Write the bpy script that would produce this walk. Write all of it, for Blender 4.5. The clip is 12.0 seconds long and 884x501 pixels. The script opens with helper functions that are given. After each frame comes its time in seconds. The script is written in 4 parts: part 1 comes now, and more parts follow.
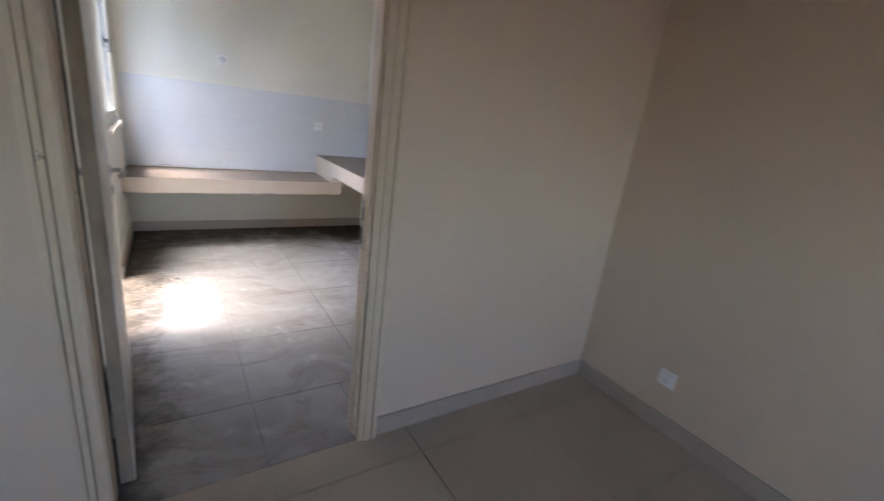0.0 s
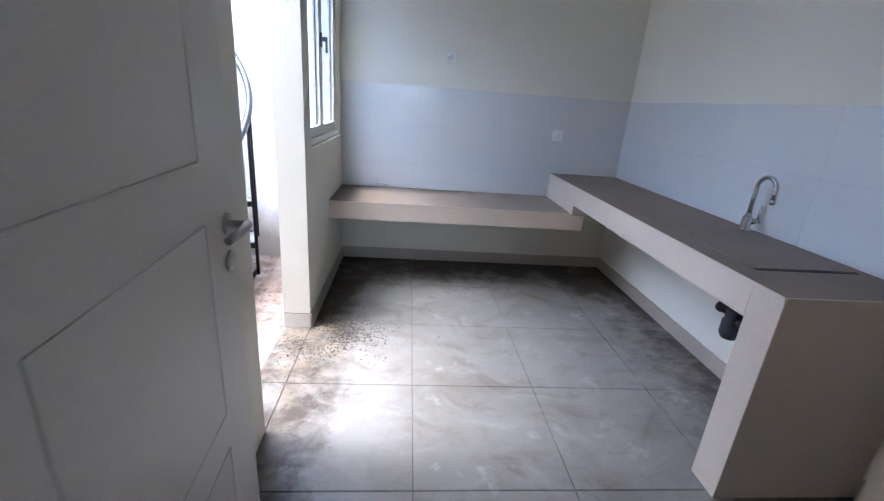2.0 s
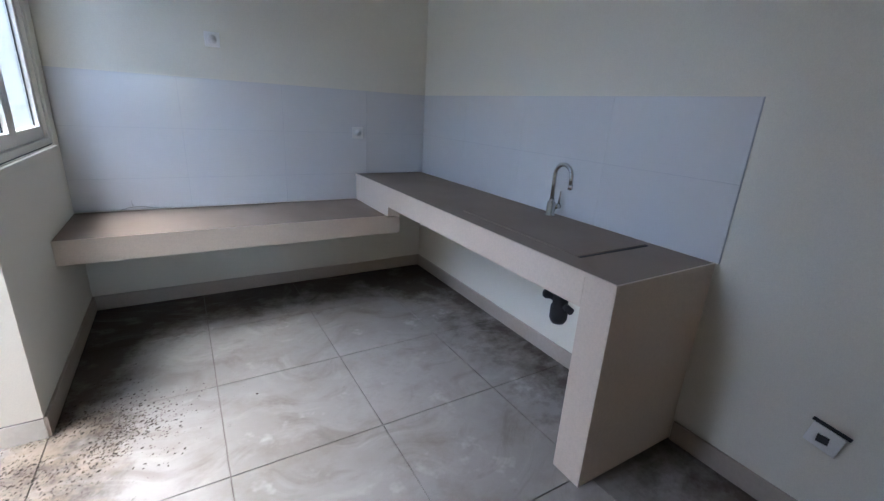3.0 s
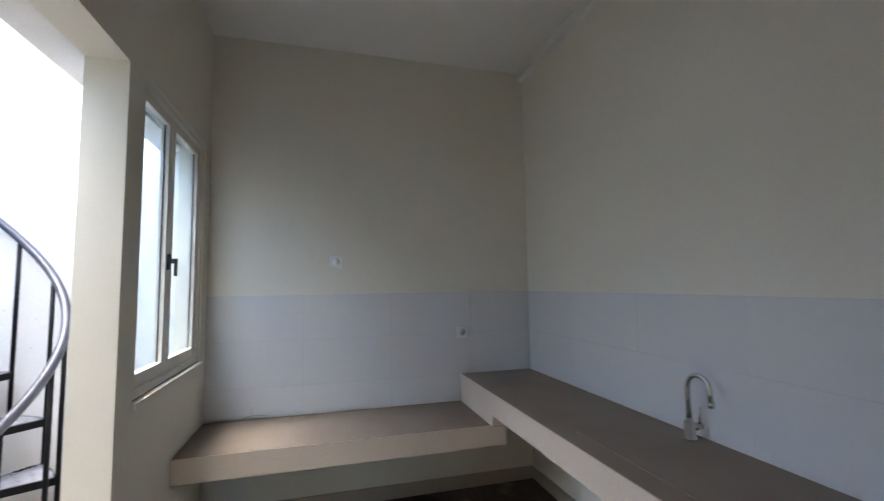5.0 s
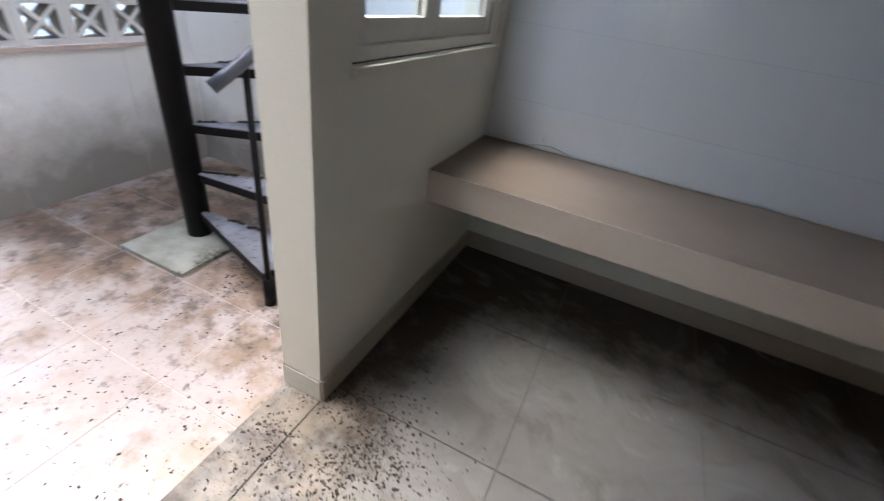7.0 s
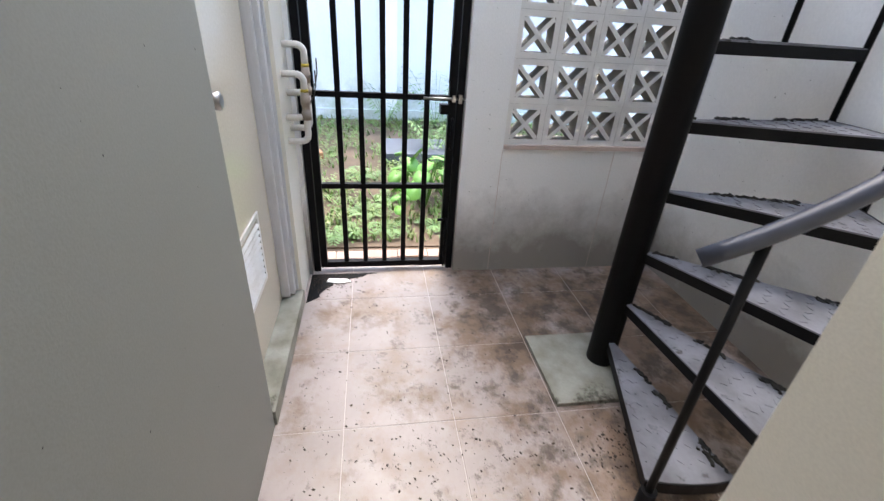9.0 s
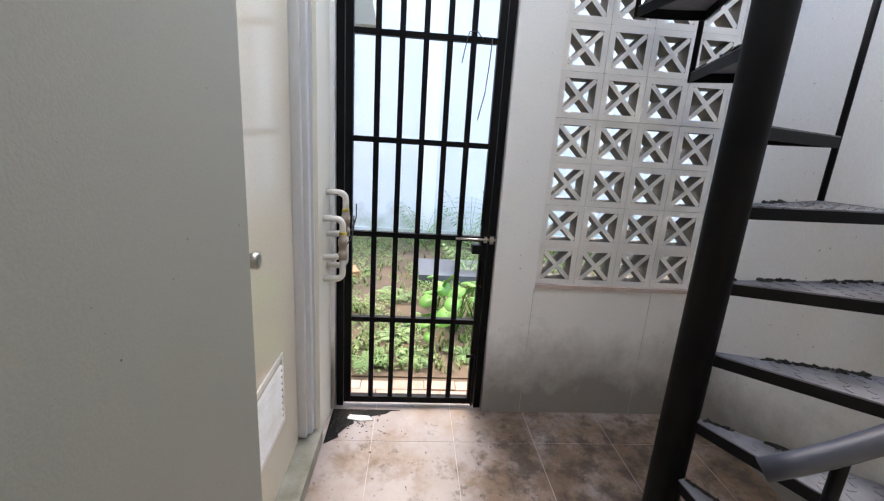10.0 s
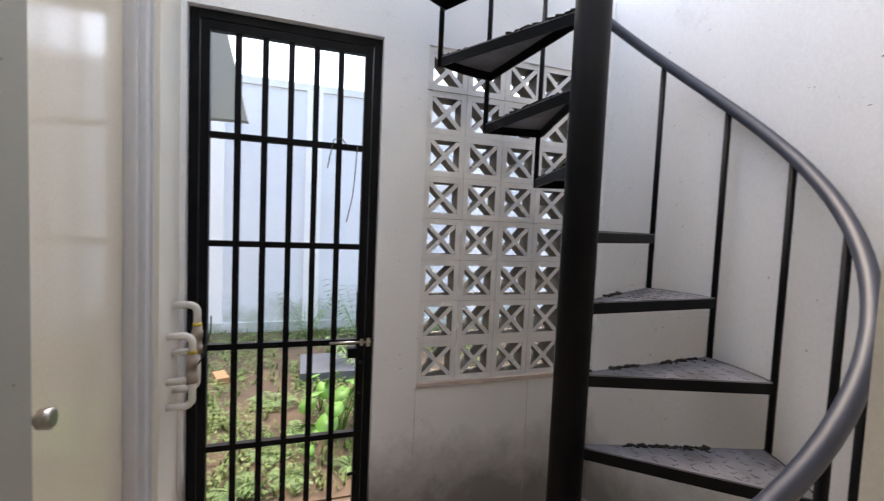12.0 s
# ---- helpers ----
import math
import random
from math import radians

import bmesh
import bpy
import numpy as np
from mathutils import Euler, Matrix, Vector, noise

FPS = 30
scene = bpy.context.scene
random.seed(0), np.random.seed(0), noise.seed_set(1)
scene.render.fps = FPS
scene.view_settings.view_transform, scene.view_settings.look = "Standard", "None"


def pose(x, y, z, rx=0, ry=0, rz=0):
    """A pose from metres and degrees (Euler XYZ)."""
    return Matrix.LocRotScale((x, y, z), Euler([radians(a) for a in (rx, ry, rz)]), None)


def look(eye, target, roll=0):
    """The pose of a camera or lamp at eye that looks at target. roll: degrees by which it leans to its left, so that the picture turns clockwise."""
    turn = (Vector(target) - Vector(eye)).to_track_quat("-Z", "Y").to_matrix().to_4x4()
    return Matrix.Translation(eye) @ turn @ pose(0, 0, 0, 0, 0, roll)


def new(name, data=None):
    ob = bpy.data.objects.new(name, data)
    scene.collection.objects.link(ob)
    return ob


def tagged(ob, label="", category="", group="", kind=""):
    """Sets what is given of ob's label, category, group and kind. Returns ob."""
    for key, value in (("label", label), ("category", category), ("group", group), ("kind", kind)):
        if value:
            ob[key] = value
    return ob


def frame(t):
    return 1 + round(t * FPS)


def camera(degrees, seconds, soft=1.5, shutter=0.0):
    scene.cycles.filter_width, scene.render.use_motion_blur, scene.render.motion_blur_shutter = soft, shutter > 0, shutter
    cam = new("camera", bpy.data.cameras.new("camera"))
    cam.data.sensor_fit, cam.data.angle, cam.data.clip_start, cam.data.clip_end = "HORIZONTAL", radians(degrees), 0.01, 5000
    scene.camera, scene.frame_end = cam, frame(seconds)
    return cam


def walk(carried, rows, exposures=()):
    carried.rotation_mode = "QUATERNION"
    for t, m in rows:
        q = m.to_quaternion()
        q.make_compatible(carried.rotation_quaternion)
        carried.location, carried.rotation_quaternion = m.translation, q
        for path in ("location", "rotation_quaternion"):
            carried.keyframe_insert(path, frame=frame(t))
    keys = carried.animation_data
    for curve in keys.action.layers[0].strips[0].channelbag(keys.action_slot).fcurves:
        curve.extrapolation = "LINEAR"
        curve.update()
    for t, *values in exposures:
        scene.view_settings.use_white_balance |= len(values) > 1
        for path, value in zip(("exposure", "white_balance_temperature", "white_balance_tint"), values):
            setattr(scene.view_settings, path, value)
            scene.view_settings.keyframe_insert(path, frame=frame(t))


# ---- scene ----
cam = camera(92.0, 12.0, soft=1.2, shutter=0.3)
PATH = [
    (0, (0.331, -1.252, 1.408), (1.391, 0.334, 0.808), 7.44),
    (0.5, (0.422, -0.928, 1.343), (0.946, 0.901, 0.724), 5.5),
    (1, (0.457, -0.534, 1.318), (0.728, 1.35, 0.705), 4.11),
    (1.5, (0.496, -0.2, 1.295), (0.64, 1.696, 0.677), 3.89),
    (2, (0.531, 0.045, 1.316), (0.708, 1.926, 0.66), 4.37),
    (2.5, (0.536, 0.307, 1.299), (1.245, 2.066, 0.663), 2.6),
    (2.7, (0.547, 0.366, 1.298), (1.499, 1.99, 0.624), 2.5),
    (4.3, (0.726, 0.413, 1.489), (1.763, 2.123, 1.517), -0.1),
    (4.5, (0.728, 0.407, 1.491), (1.636, 2.182, 1.641), -0.7),
    (5, (0.723, 0.478, 1.482), (1.261, 2.398, 1.639), -0.8),
    (5.5, (0.705, 0.719, 1.423), (0.984, 2.698, 1.338), -0.4),
    (6, (0.69, 1.024, 1.327), (0.826, 2.904, 0.657), 1.2),
    (6.5, (0.729, 1.329, 1.253), (0.644, 3.079, 0.288), 4.7),
    (7, (0.628, 1.599, 1.223), (0.018, 3.18, 0.16), 8.7),
    (7.2, (0.558, 1.686, 1.224), (-0.279, 3.174, 0.183), 9.8),
    (7.5, (0.455, 1.731, 1.247), (-0.712, 2.985, 0.215), 8.9),
    (7.6, (0.428, 1.747, 1.246), (-0.844, 2.885, 0.204), 8.8),
    (7.7, (0.398, 1.739, 1.248), (-0.955, 2.776, 0.202), 8.5),
    (9.3, (0.112, 1.862, 1.298), (-1.686, 2.047, 0.442), 2.0),
    (9.5, (0.09, 1.86, 1.342), (-1.782, 2.038, 0.659), 2.1),
    (10, (0.067, 1.874, 1.403), (-1.864, 2.023, 0.901), 3.7),
    (10.5, (0.066, 1.897, 1.434), (-1.89, 2.009, 1.03), 3.9),
    (11, (0.08, 1.931, 1.5), (-1.91, 2.02, 1.32), 2.7),
    (11.5, (0.053, 1.948, 1.497), (-1.913, 2.278, 1.335), 2.3),
    (12, (0.028, 1.961, 1.5), (-1.868, 2.589, 1.386), 2.5),
]
EXPOSURES = [(0.0, 5.2, 6150, 13), (0.5, 5.2, 5950, 13), (1.0, 5.15, 5750, 13), (1.5, 5.05, 5550, 12), (2.0, 4.7, 5450, 11), (2.7, 4.4, 5500, 10), (4.3, 4.65, 6000, 8), (5.0, 4.1, 6200, 8), (5.5, 3.75, 6350, 8), (6.0, 3.65, 6350, 8), (6.5, 3.95, 6350, 9),
             (7.5, 3.4, 5800, 9), (9.3, 3.1, 6550, 8), (10.5, 2.8, 6950, 10), (12.0, 2.5, 7250, 12)]
walk(cam, [(t, look(eye, target, roll)) for t, eye, target, roll in PATH], EXPOSURES)

# ---- light: overcast sky and a soft sun ----
world = bpy.data.worlds.new("overcast_sky")
scene.world = world
world.use_nodes = True
wn = world.node_tree.nodes
sky = wn.new("ShaderNodeTexSky")
sky.sky_type = "NISHITA"
sky.sun_disc = False
sky.sun_elevation, sky.sun_rotation = radians(66), radians(273)
sky.dust_density = 3.0
wn["Background"].inputs["Strength"].default_value = 0.15
world.node_tree.links.new(sky.outputs["Color"], wn["Background"].inputs["Color"])
sun = new("sun", bpy.data.lights.new("sun", "SUN"))
sun.data.energy, sun.data.angle, sun.data.color = 0.055, radians(32), (1.0, 0.995, 0.985)
sun.matrix_world = look((0, 0, 8), (0.40, -0.02, 8 - 0.91))


# ---- materials ----
def material(name, base, dark=None, rough=0.7, metal=0.0, scale=6.0, amount=0.5, fine=90.0, bump=0.15, bump_scale=None,
             per_object=0.0, spec=0.5, grain_depth=0.05, stretch=(1, 1, 1), extra=None):
    """A surface with broad stains and fine grain in world-size coordinates."""
    m = bpy.data.materials.new(name)
    m.use_nodes = True
    nt = m.node_tree
    n, l = nt.nodes, nt.links
    b = n["Principled BSDF"]
    b.inputs["Roughness"].default_value, b.inputs["Metallic"].default_value = rough, metal
    b.inputs["Specular IOR Level"].default_value = spec
    geo = n.new("ShaderNodeNewGeometry")
    mp = n.new("ShaderNodeMapping")
    mp.inputs["Scale"].default_value = stretch
    l.new(geo.outputs["Position"], mp.inputs["Vector"])
    big, small = n.new("ShaderNodeTexNoise"), n.new("ShaderNodeTexNoise")
    big.inputs["Scale"].default_value, big.inputs["Detail"].default_value = scale, 6
    small.inputs["Scale"].default_value, small.inputs["Detail"].default_value = fine, 4
    for t in (big, small):
        l.new(mp.outputs["Vector"], t.inputs["Vector"])
    ramp = n.new("ShaderNodeMapRange")
    ramp.inputs["From Min"].default_value, ramp.inputs["From Max"].default_value = 0.38, 0.68
    l.new(big.outputs["Fac"], ramp.inputs["Value"])
    amt = n.new("ShaderNodeMath")
    amt.operation = "MULTIPLY"
    amt.inputs[1].default_value = amount
    l.new(ramp.outputs["Result"], amt.inputs[0])
    mix = n.new("ShaderNodeMix")
    mix.data_type = "RGBA"
    mix.inputs["A"].default_value = (*base, 1)
    dark = dark or tuple(c * 0.8 for c in base)
    mix.inputs["B"].default_value = (*dark, 1)
    l.new(amt.outputs[0], mix.inputs["Factor"])
    grain = n.new("ShaderNodeMix")
    grain.data_type, grain.blend_type = "RGBA", "MULTIPLY"
    gr = n.new("ShaderNodeMapRange")
    gr.inputs["From Min"].default_value, gr.inputs["From Max"].default_value = 0.3, 0.7
    gr.inputs["To Min"].default_value, gr.inputs["To Max"].default_value = 1 - grain_depth, 1 + grain_depth * 0.6
    l.new(small.outputs["Fac"], gr.inputs["Value"])
    grain.inputs["Factor"].default_value = 1.0
    l.new(mix.outputs["Result"], grain.inputs["A"])
    l.new(gr.outputs["Result"], grain.inputs["B"])
    out = grain.outputs["Result"]
    if per_object:
        info = n.new("ShaderNodeObjectInfo")
        pr = n.new("ShaderNodeMapRange")
        pr.inputs["To Min"].default_value, pr.inputs["To Max"].default_value = 1 - per_object, 1 + per_object
        l.new(info.outputs["Random"], pr.inputs["Value"])
        pm = n.new("ShaderNodeMix")
        pm.data_type, pm.blend_type = "RGBA", "MULTIPLY"
        pm.inputs["Factor"].default_value = 1.0
        l.new(out, pm.inputs["A"])
        l.new(pr.outputs["Result"], pm.inputs["B"])
        out = pm.outputs["Result"]
    if extra:
        out = extra(nt, geo, out, b)
    l.new(out, b.inputs["Base Color"])
    if bump:
        bp = n.new("ShaderNodeBump")
        bp.inputs["Strength"].default_value, bp.inputs["Distance"].default_value = bump, 0.004
        if bump_scale:
            bt = n.new("ShaderNodeTexNoise")
            bt.inputs["Scale"].default_value, bt.inputs["Detail"].default_value = bump_scale, 5
            l.new(geo.outputs["Position"], bt.inputs["Vector"])
            l.new(bt.outputs["Fac"], bp.inputs["Height"])
        else:
            l.new(small.outputs["Fac"], bp.inputs["Height"])
        l.new(bp.outputs["Normal"], b.inputs["Normal"])
    return m


def dirt(colour, scale, low, high, strength, box=None, detail=8, gloss=None):
    """A second layer of dirt, mixed with painted shade on the kitchen floor; box: (axis, from, to) fades it in along an
    axis.
    """
    def add(nt, geo, out, b):
        n, l = nt.nodes, nt.links
        t = n.new("ShaderNodeTexNoise")
        t.inputs["Scale"].default_value, t.inputs["Detail"].default_value, t.inputs["Roughness"].default_value = scale, detail, 0.7
        l.new(geo.outputs["Position"], t.inputs["Vector"])
        fac = t.outputs["Fac"]
        for axis, a, z, gain in box or ():
            sep = n.new("ShaderNodeSeparateXYZ")
            l.new(geo.outputs["Position"], sep.inputs[0])
            mr = n.new("ShaderNodeMapRange")
            mr.interpolation_type = "SMOOTHSTEP"
            mr.inputs["From Min"].default_value, mr.inputs["From Max"].default_value = a, z
            mr.inputs["To Max"].default_value = gain
            l.new(sep.outputs[axis], mr.inputs["Value"])
            add_ = n.new("ShaderNodeMath")
            l.new(fac, add_.inputs[0])
            l.new(mr.outputs["Result"], add_.inputs[1])
            fac = add_.outputs[0]
        r = n.new("ShaderNodeMapRange")
        r.inputs["From Min"].default_value, r.inputs["From Max"].default_value, r.inputs["To Max"].default_value = low, high, strength
        l.new(fac, r.inputs["Value"])
        mx = n.new("ShaderNodeMix")
        mx.data_type = "RGBA"
        l.new(r.outputs["Result"], mx.inputs["Factor"])
        l.new(out, mx.inputs["A"])
        mx.inputs["B"].default_value = (*colour, 1)
        if gloss:
            rr = n.new("ShaderNodeMapRange")
            rr.inputs["To Min"].default_value, rr.inputs["To Max"].default_value = gloss
            l.new(r.outputs["Result"], rr.inputs["Value"])
            l.new(rr.outputs["Result"], b.inputs["Roughness"])
        return mx.outputs["Result"]
    return add


def swirl(colour, strength, turn=0.0):
    """Long wiped streaks, bent by a broad noise."""
    def add(nt, geo, out, b):
        n, l = nt.nodes, nt.links
        mp = n.new("ShaderNodeMapping")
        mp.inputs["Location"].default_value = (turn, turn * 0.7, 0)
        mp.inputs["Rotation"].default_value = (0, 0, 0.6 + turn)
        mp.inputs["Scale"].default_value = (1.7, 4.2, 1)
        warp = n.new("ShaderNodeTexNoise")
        warp.inputs["Scale"].default_value, warp.inputs["Detail"].default_value = 1.3, 2
        l.new(geo.outputs["Position"], warp.inputs["Vector"])
        push = n.new("ShaderNodeVectorMath")
        push.operation = "MULTIPLY_ADD"
        push.inputs[1].default_value = (1.1, 1.1, 0)
        l.new(warp.outputs["Color"], push.inputs[0])
        l.new(geo.outputs["Position"], push.inputs[2])
        l.new(push.outputs[0], mp.inputs["Vector"])
        t = n.new("ShaderNodeTexNoise")
        t.inputs["Scale"].default_value, t.inputs["Detail"].default_value, t.inputs["Roughness"].default_value = 1.7, 7, 0.65
        l.new(mp.outputs["Vector"], t.inputs["Vector"])
        r = n.new("ShaderNodeMapRange")
        r.inputs["From Min"].default_value, r.inputs["From Max"].default_value, r.inputs["To Max"].default_value = 0.53, 0.72, strength
        l.new(t.outputs["Fac"], r.inputs["Value"])
        mx = n.new("ShaderNodeMix")
        mx.data_type = "RGBA"
        l.new(r.outputs["Result"], mx.inputs["Factor"])
        l.new(out, mx.inputs["A"])
        mx.inputs["B"].default_value = (*colour, 1)
        return mx.outputs["Result"]
    return add


def layers(*steps):
    def add(nt, geo, out, b):
        for s in steps:
            out = s(nt, geo, out, b)
        return out
    return add


WALL = material("cream_wall_paint", (0.80, 0.768, 0.66), (0.75, 0.718, 0.61), 0.7, scale=1.2, amount=0.5, fine=260, bump=0.08)
# one grey, much darker than the other walls, for bathroom wall and eave
GREY_WALL = material("dark_grey_wall", (0.275, 0.275, 0.24), (0.245, 0.245, 0.21), 0.7, scale=1.2, amount=0.5, fine=220, bump=0.08, extra=dirt((0.05, 0.045, 0.04), 55.0, 0.775, 0.785, 0.9, detail=1))
# grey-white hall paint with the hall's warm light mixed into its colour
HALL_WALL = material("warm_lit_hall_paint", (0.72, 0.60, 0.47), (0.67, 0.55, 0.42), 0.75, scale=1.2, amount=0.5, fine=260, bump=0.08)
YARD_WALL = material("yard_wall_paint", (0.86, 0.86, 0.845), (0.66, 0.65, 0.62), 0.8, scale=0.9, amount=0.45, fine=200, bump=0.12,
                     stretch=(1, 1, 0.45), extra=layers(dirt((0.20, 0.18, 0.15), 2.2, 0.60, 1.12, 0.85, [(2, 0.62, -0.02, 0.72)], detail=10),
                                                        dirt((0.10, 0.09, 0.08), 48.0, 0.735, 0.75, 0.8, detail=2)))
CEILING = material("ceiling_paint", (0.80, 0.79, 0.76), rough=0.85, scale=1.0, amount=0.2, fine=200, bump=0.04)
SPLASH = material("splash_tile", (0.71, 0.71, 0.70), (0.685, 0.685, 0.675), 0.16, scale=1.2, amount=0.4, fine=30, bump=0.0, per_object=0.008, grain_depth=0.006)
SPLASH_BACK = material("pale_tile_joint", (0.50, 0.51, 0.54), rough=0.7, scale=3, amount=0.3, bump=0.0)
FLOOR = material("floor_tile", (0.31, 0.298, 0.28), (0.22, 0.205, 0.182), 0.48, scale=1.7, amount=0.8, fine=30, bump=0.02, per_object=0.03, grain_depth=0.02, spec=0.4,
                 extra=layers(dirt((0.17, 0.145, 0.115), 4.2, 0.48, 0.76, 0.65, detail=8),
                              # brown dirt rising towards the walls, partly painted shade under the counters
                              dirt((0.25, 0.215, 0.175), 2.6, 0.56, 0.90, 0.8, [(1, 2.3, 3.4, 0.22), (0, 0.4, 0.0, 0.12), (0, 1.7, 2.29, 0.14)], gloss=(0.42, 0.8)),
                              dirt((0.50, 0.48, 0.45), 3.7, 0.60, 0.70, 0.5, detail=4),
                              # wall-side dirt band, deepened with the shade below the counters
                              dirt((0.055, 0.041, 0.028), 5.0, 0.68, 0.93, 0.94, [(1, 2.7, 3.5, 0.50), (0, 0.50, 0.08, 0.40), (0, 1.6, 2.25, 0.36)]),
                              dirt((0.07, 0.055, 0.04), 9.0, 0.69, 0.76, 0.6, [(1, 1.2, 2.6, 0.05)], detail=9),
                              dirt((0.28, 0.23, 0.17), 5.5, 0.68, 0.84, 0.6, [(0, 0.5, 0.0, 0.22), (1, 1.5, 2.2, 0.08), (1, 2.3, 2.6, -0.2)], detail=9),
                              swirl((0.42, 0.40, 0.37), 0.42), swirl((0.11, 0.09, 0.07), 0.5, 7.0),
                              dirt((0.06, 0.047, 0.035), 38.0, 0.80, 0.86, 0.8, [(0, 0.7, 0.1, 0.16), (1, 1.3, 2.2, 0.05)], detail=3)))
HALL_FLOOR = material("hall_floor_tile", (0.41, 0.345, 0.275), (0.35, 0.29, 0.225), 0.55, scale=1.4, amount=0.5, fine=40, bump=0.02, per_object=0.01, grain_depth=0.02)
HALL_GROUT = material("hall_grout", (0.33, 0.30, 0.265), rough=0.8, fine=150)
GROUT = material("grout", (0.20, 0.18, 0.16), rough=0.9, fine=150)
YARD_TILE = material("yard_tile", (0.37, 0.318, 0.30), (0.30, 0.255, 0.235), 0.38, scale=5.0, amount=0.6, fine=45, bump=0.03, per_object=0.03, grain_depth=0.03,
                     extra=layers(dirt((0.44, 0.405, 0.39), 3.5, 0.55, 0.75, 0.5, detail=5),
                                  dirt((0.30, 0.215, 0.15), 3.4, 0.52, 0.74, 0.8, [(1, 2.05, 2.7, 0.08), (0, -0.6, -1.2, 0.05)], gloss=(0.36, 0.8)),
                                  dirt((0.19, 0.125, 0.08), 4.2, 0.56, 0.72, 0.9, [(1, 2.10, 2.4, 0.13), (0, -0.75, -1.1, 0.05), (0, -1.7, -1.95, -0.06)], detail=9),
                                  dirt((0.075, 0.055, 0.04), 8.0, 0.62, 0.74, 0.85, [(1, 2.12, 2.45, 0.12), (0, -0.75, -1.1, 0.04), (0, -1.7, -1.95, -0.06)], detail=9),
                                  dirt((0.31, 0.23, 0.16), 6.0, 0.62, 0.78, 0.7, [(0, -0.45, -0.15, 0.16), (1, 1.6, 2.1, 0.02)], detail=9),
                                  dirt((0.14, 0.105, 0.085), 26.0, 0.61, 0.74, 0.6, [(1, 1.6, 2.6, 0.05)], detail=5),
                                  dirt((0.09, 0.07, 0.055), 17.0, 0.62, 0.70, 0.7, [(1, 1.7, 2.3, 0.05)], detail=9),
                                  dirt((0.03, 0.025, 0.02), 11.0, 0.645, 0.71, 0.9, [(0, -0.9, -0.4, 0.02)], detail=9)))
YARD_GROUT = material("yard_grout", (0.56, 0.49, 0.45), rough=0.9, fine=150)
SKIRT = material("skirting_tile", (0.47, 0.405, 0.33), (0.38, 0.325, 0.26), 0.4, scale=3, fine=60, per_object=0.03)
PALE_SKIRT = material("pale_skirting_tile", (0.66, 0.63, 0.56), (0.58, 0.55, 0.48), 0.4, scale=5, fine=60)
COUNTER = material("counter_front_paint", (0.69, 0.585, 0.475), (0.63, 0.525, 0.415), 0.6, scale=2.0, amount=0.4, fine=120, bump=0.08)
COUNTER_TOP = material("dusty_brown_counter_top", (0.25, 0.195, 0.148), (0.20, 0.153, 0.113), 0.6, scale=4.0, amount=0.6, fine=180, bump=0.06)
DOOR = material("door_paint", (0.75, 0.71, 0.64), (0.69, 0.65, 0.57), 0.45, scale=2.5, amount=0.4, fine=160, bump=0.05)
# casing paint tinted with the hall's warm light; the brown spots are stains
CASING = material("warm_tinted_casing_paint", (0.74, 0.62, 0.47), (0.62, 0.505, 0.37), 0.5, scale=5, amount=0.5, fine=140, bump=0.08, stretch=(1, 1, 0.2), extra=dirt((0.15, 0.105, 0.07), 13.0, 0.675, 0.72, 0.8, detail=4))
# near-black brown for the shade between jamb and door leaf
HINGE_GAP = material("hinge_gap_shade", (0.035, 0.025, 0.017), (0.075, 0.055, 0.038), 0.9, scale=18, amount=0.7, fine=120, bump=0.2)
# door paint darkened to give the shade of the panel grooves
GROOVE_SHADE = material("door_groove_shade", (0.64, 0.61, 0.55), (0.56, 0.53, 0.47), 0.5, scale=5, amount=0.6, fine=100)
# worn, stained edge; its tone also carries the weak light at the hinge
WORN = material("worn_shaded_door_edge", (0.36, 0.29, 0.215), (0.22, 0.17, 0.12), 0.7, scale=14, amount=0.8, fine=120, bump=0.2, stretch=(1, 1, 0.4))
BLACK = material("black_paint", (0.004, 0.004, 0.005), (0.008, 0.0075, 0.007), 0.5, spec=0.12, scale=8, amount=0.6, fine=90, bump=0.12)
RAIL = material("grey_rail_paint", (0.036, 0.042, 0.062), (0.018, 0.021, 0.03), 0.42, spec=0.45, scale=9, amount=0.5, fine=90, bump=0.06)
PLATE = material("dusty_chequer_plate", (0.18, 0.185, 0.21), (0.065, 0.065, 0.072), 0.55, scale=7, amount=0.8, fine=70, bump=0.15,
                 extra=dirt((0.02, 0.018, 0.015), 9.0, 0.60, 0.66, 0.95))
MOSS = material("black_moss", (0.012, 0.012, 0.010), (0.03, 0.028, 0.02), 0.95, scale=30, amount=0.7, fine=200, bump=0.3)
CHROME = material("chrome", (0.62, 0.61, 0.59), (0.5, 0.49, 0.47), 0.16, metal=1.0, scale=20, amount=0.3, fine=200, bump=0.0)
STEEL = material("brushed_steel", (0.45, 0.43, 0.40), (0.33, 0.31, 0.28), 0.35, metal=1.0, scale=20, amount=0.5, fine=200, bump=0.0)
ALU = material("cream_aluminium", (0.78, 0.745, 0.65), (0.70, 0.665, 0.57), 0.4, scale=6, amount=0.3, fine=150, bump=0.02)
RUBBER = material("black_plastic", (0.02, 0.02, 0.022), rough=0.5, scale=10, fine=100, bump=0.05)
PVC = material("white_pvc", (0.70, 0.68, 0.63), (0.55, 0.51, 0.44), 0.4, scale=12, amount=0.6, fine=120, bump=0.05)
PVC_DOOR = material("cream_pvc_door", (0.67, 0.61, 0.485), (0.63, 0.57, 0.45), 0.14, scale=2, amount=0.4, fine=100, bump=0.03)
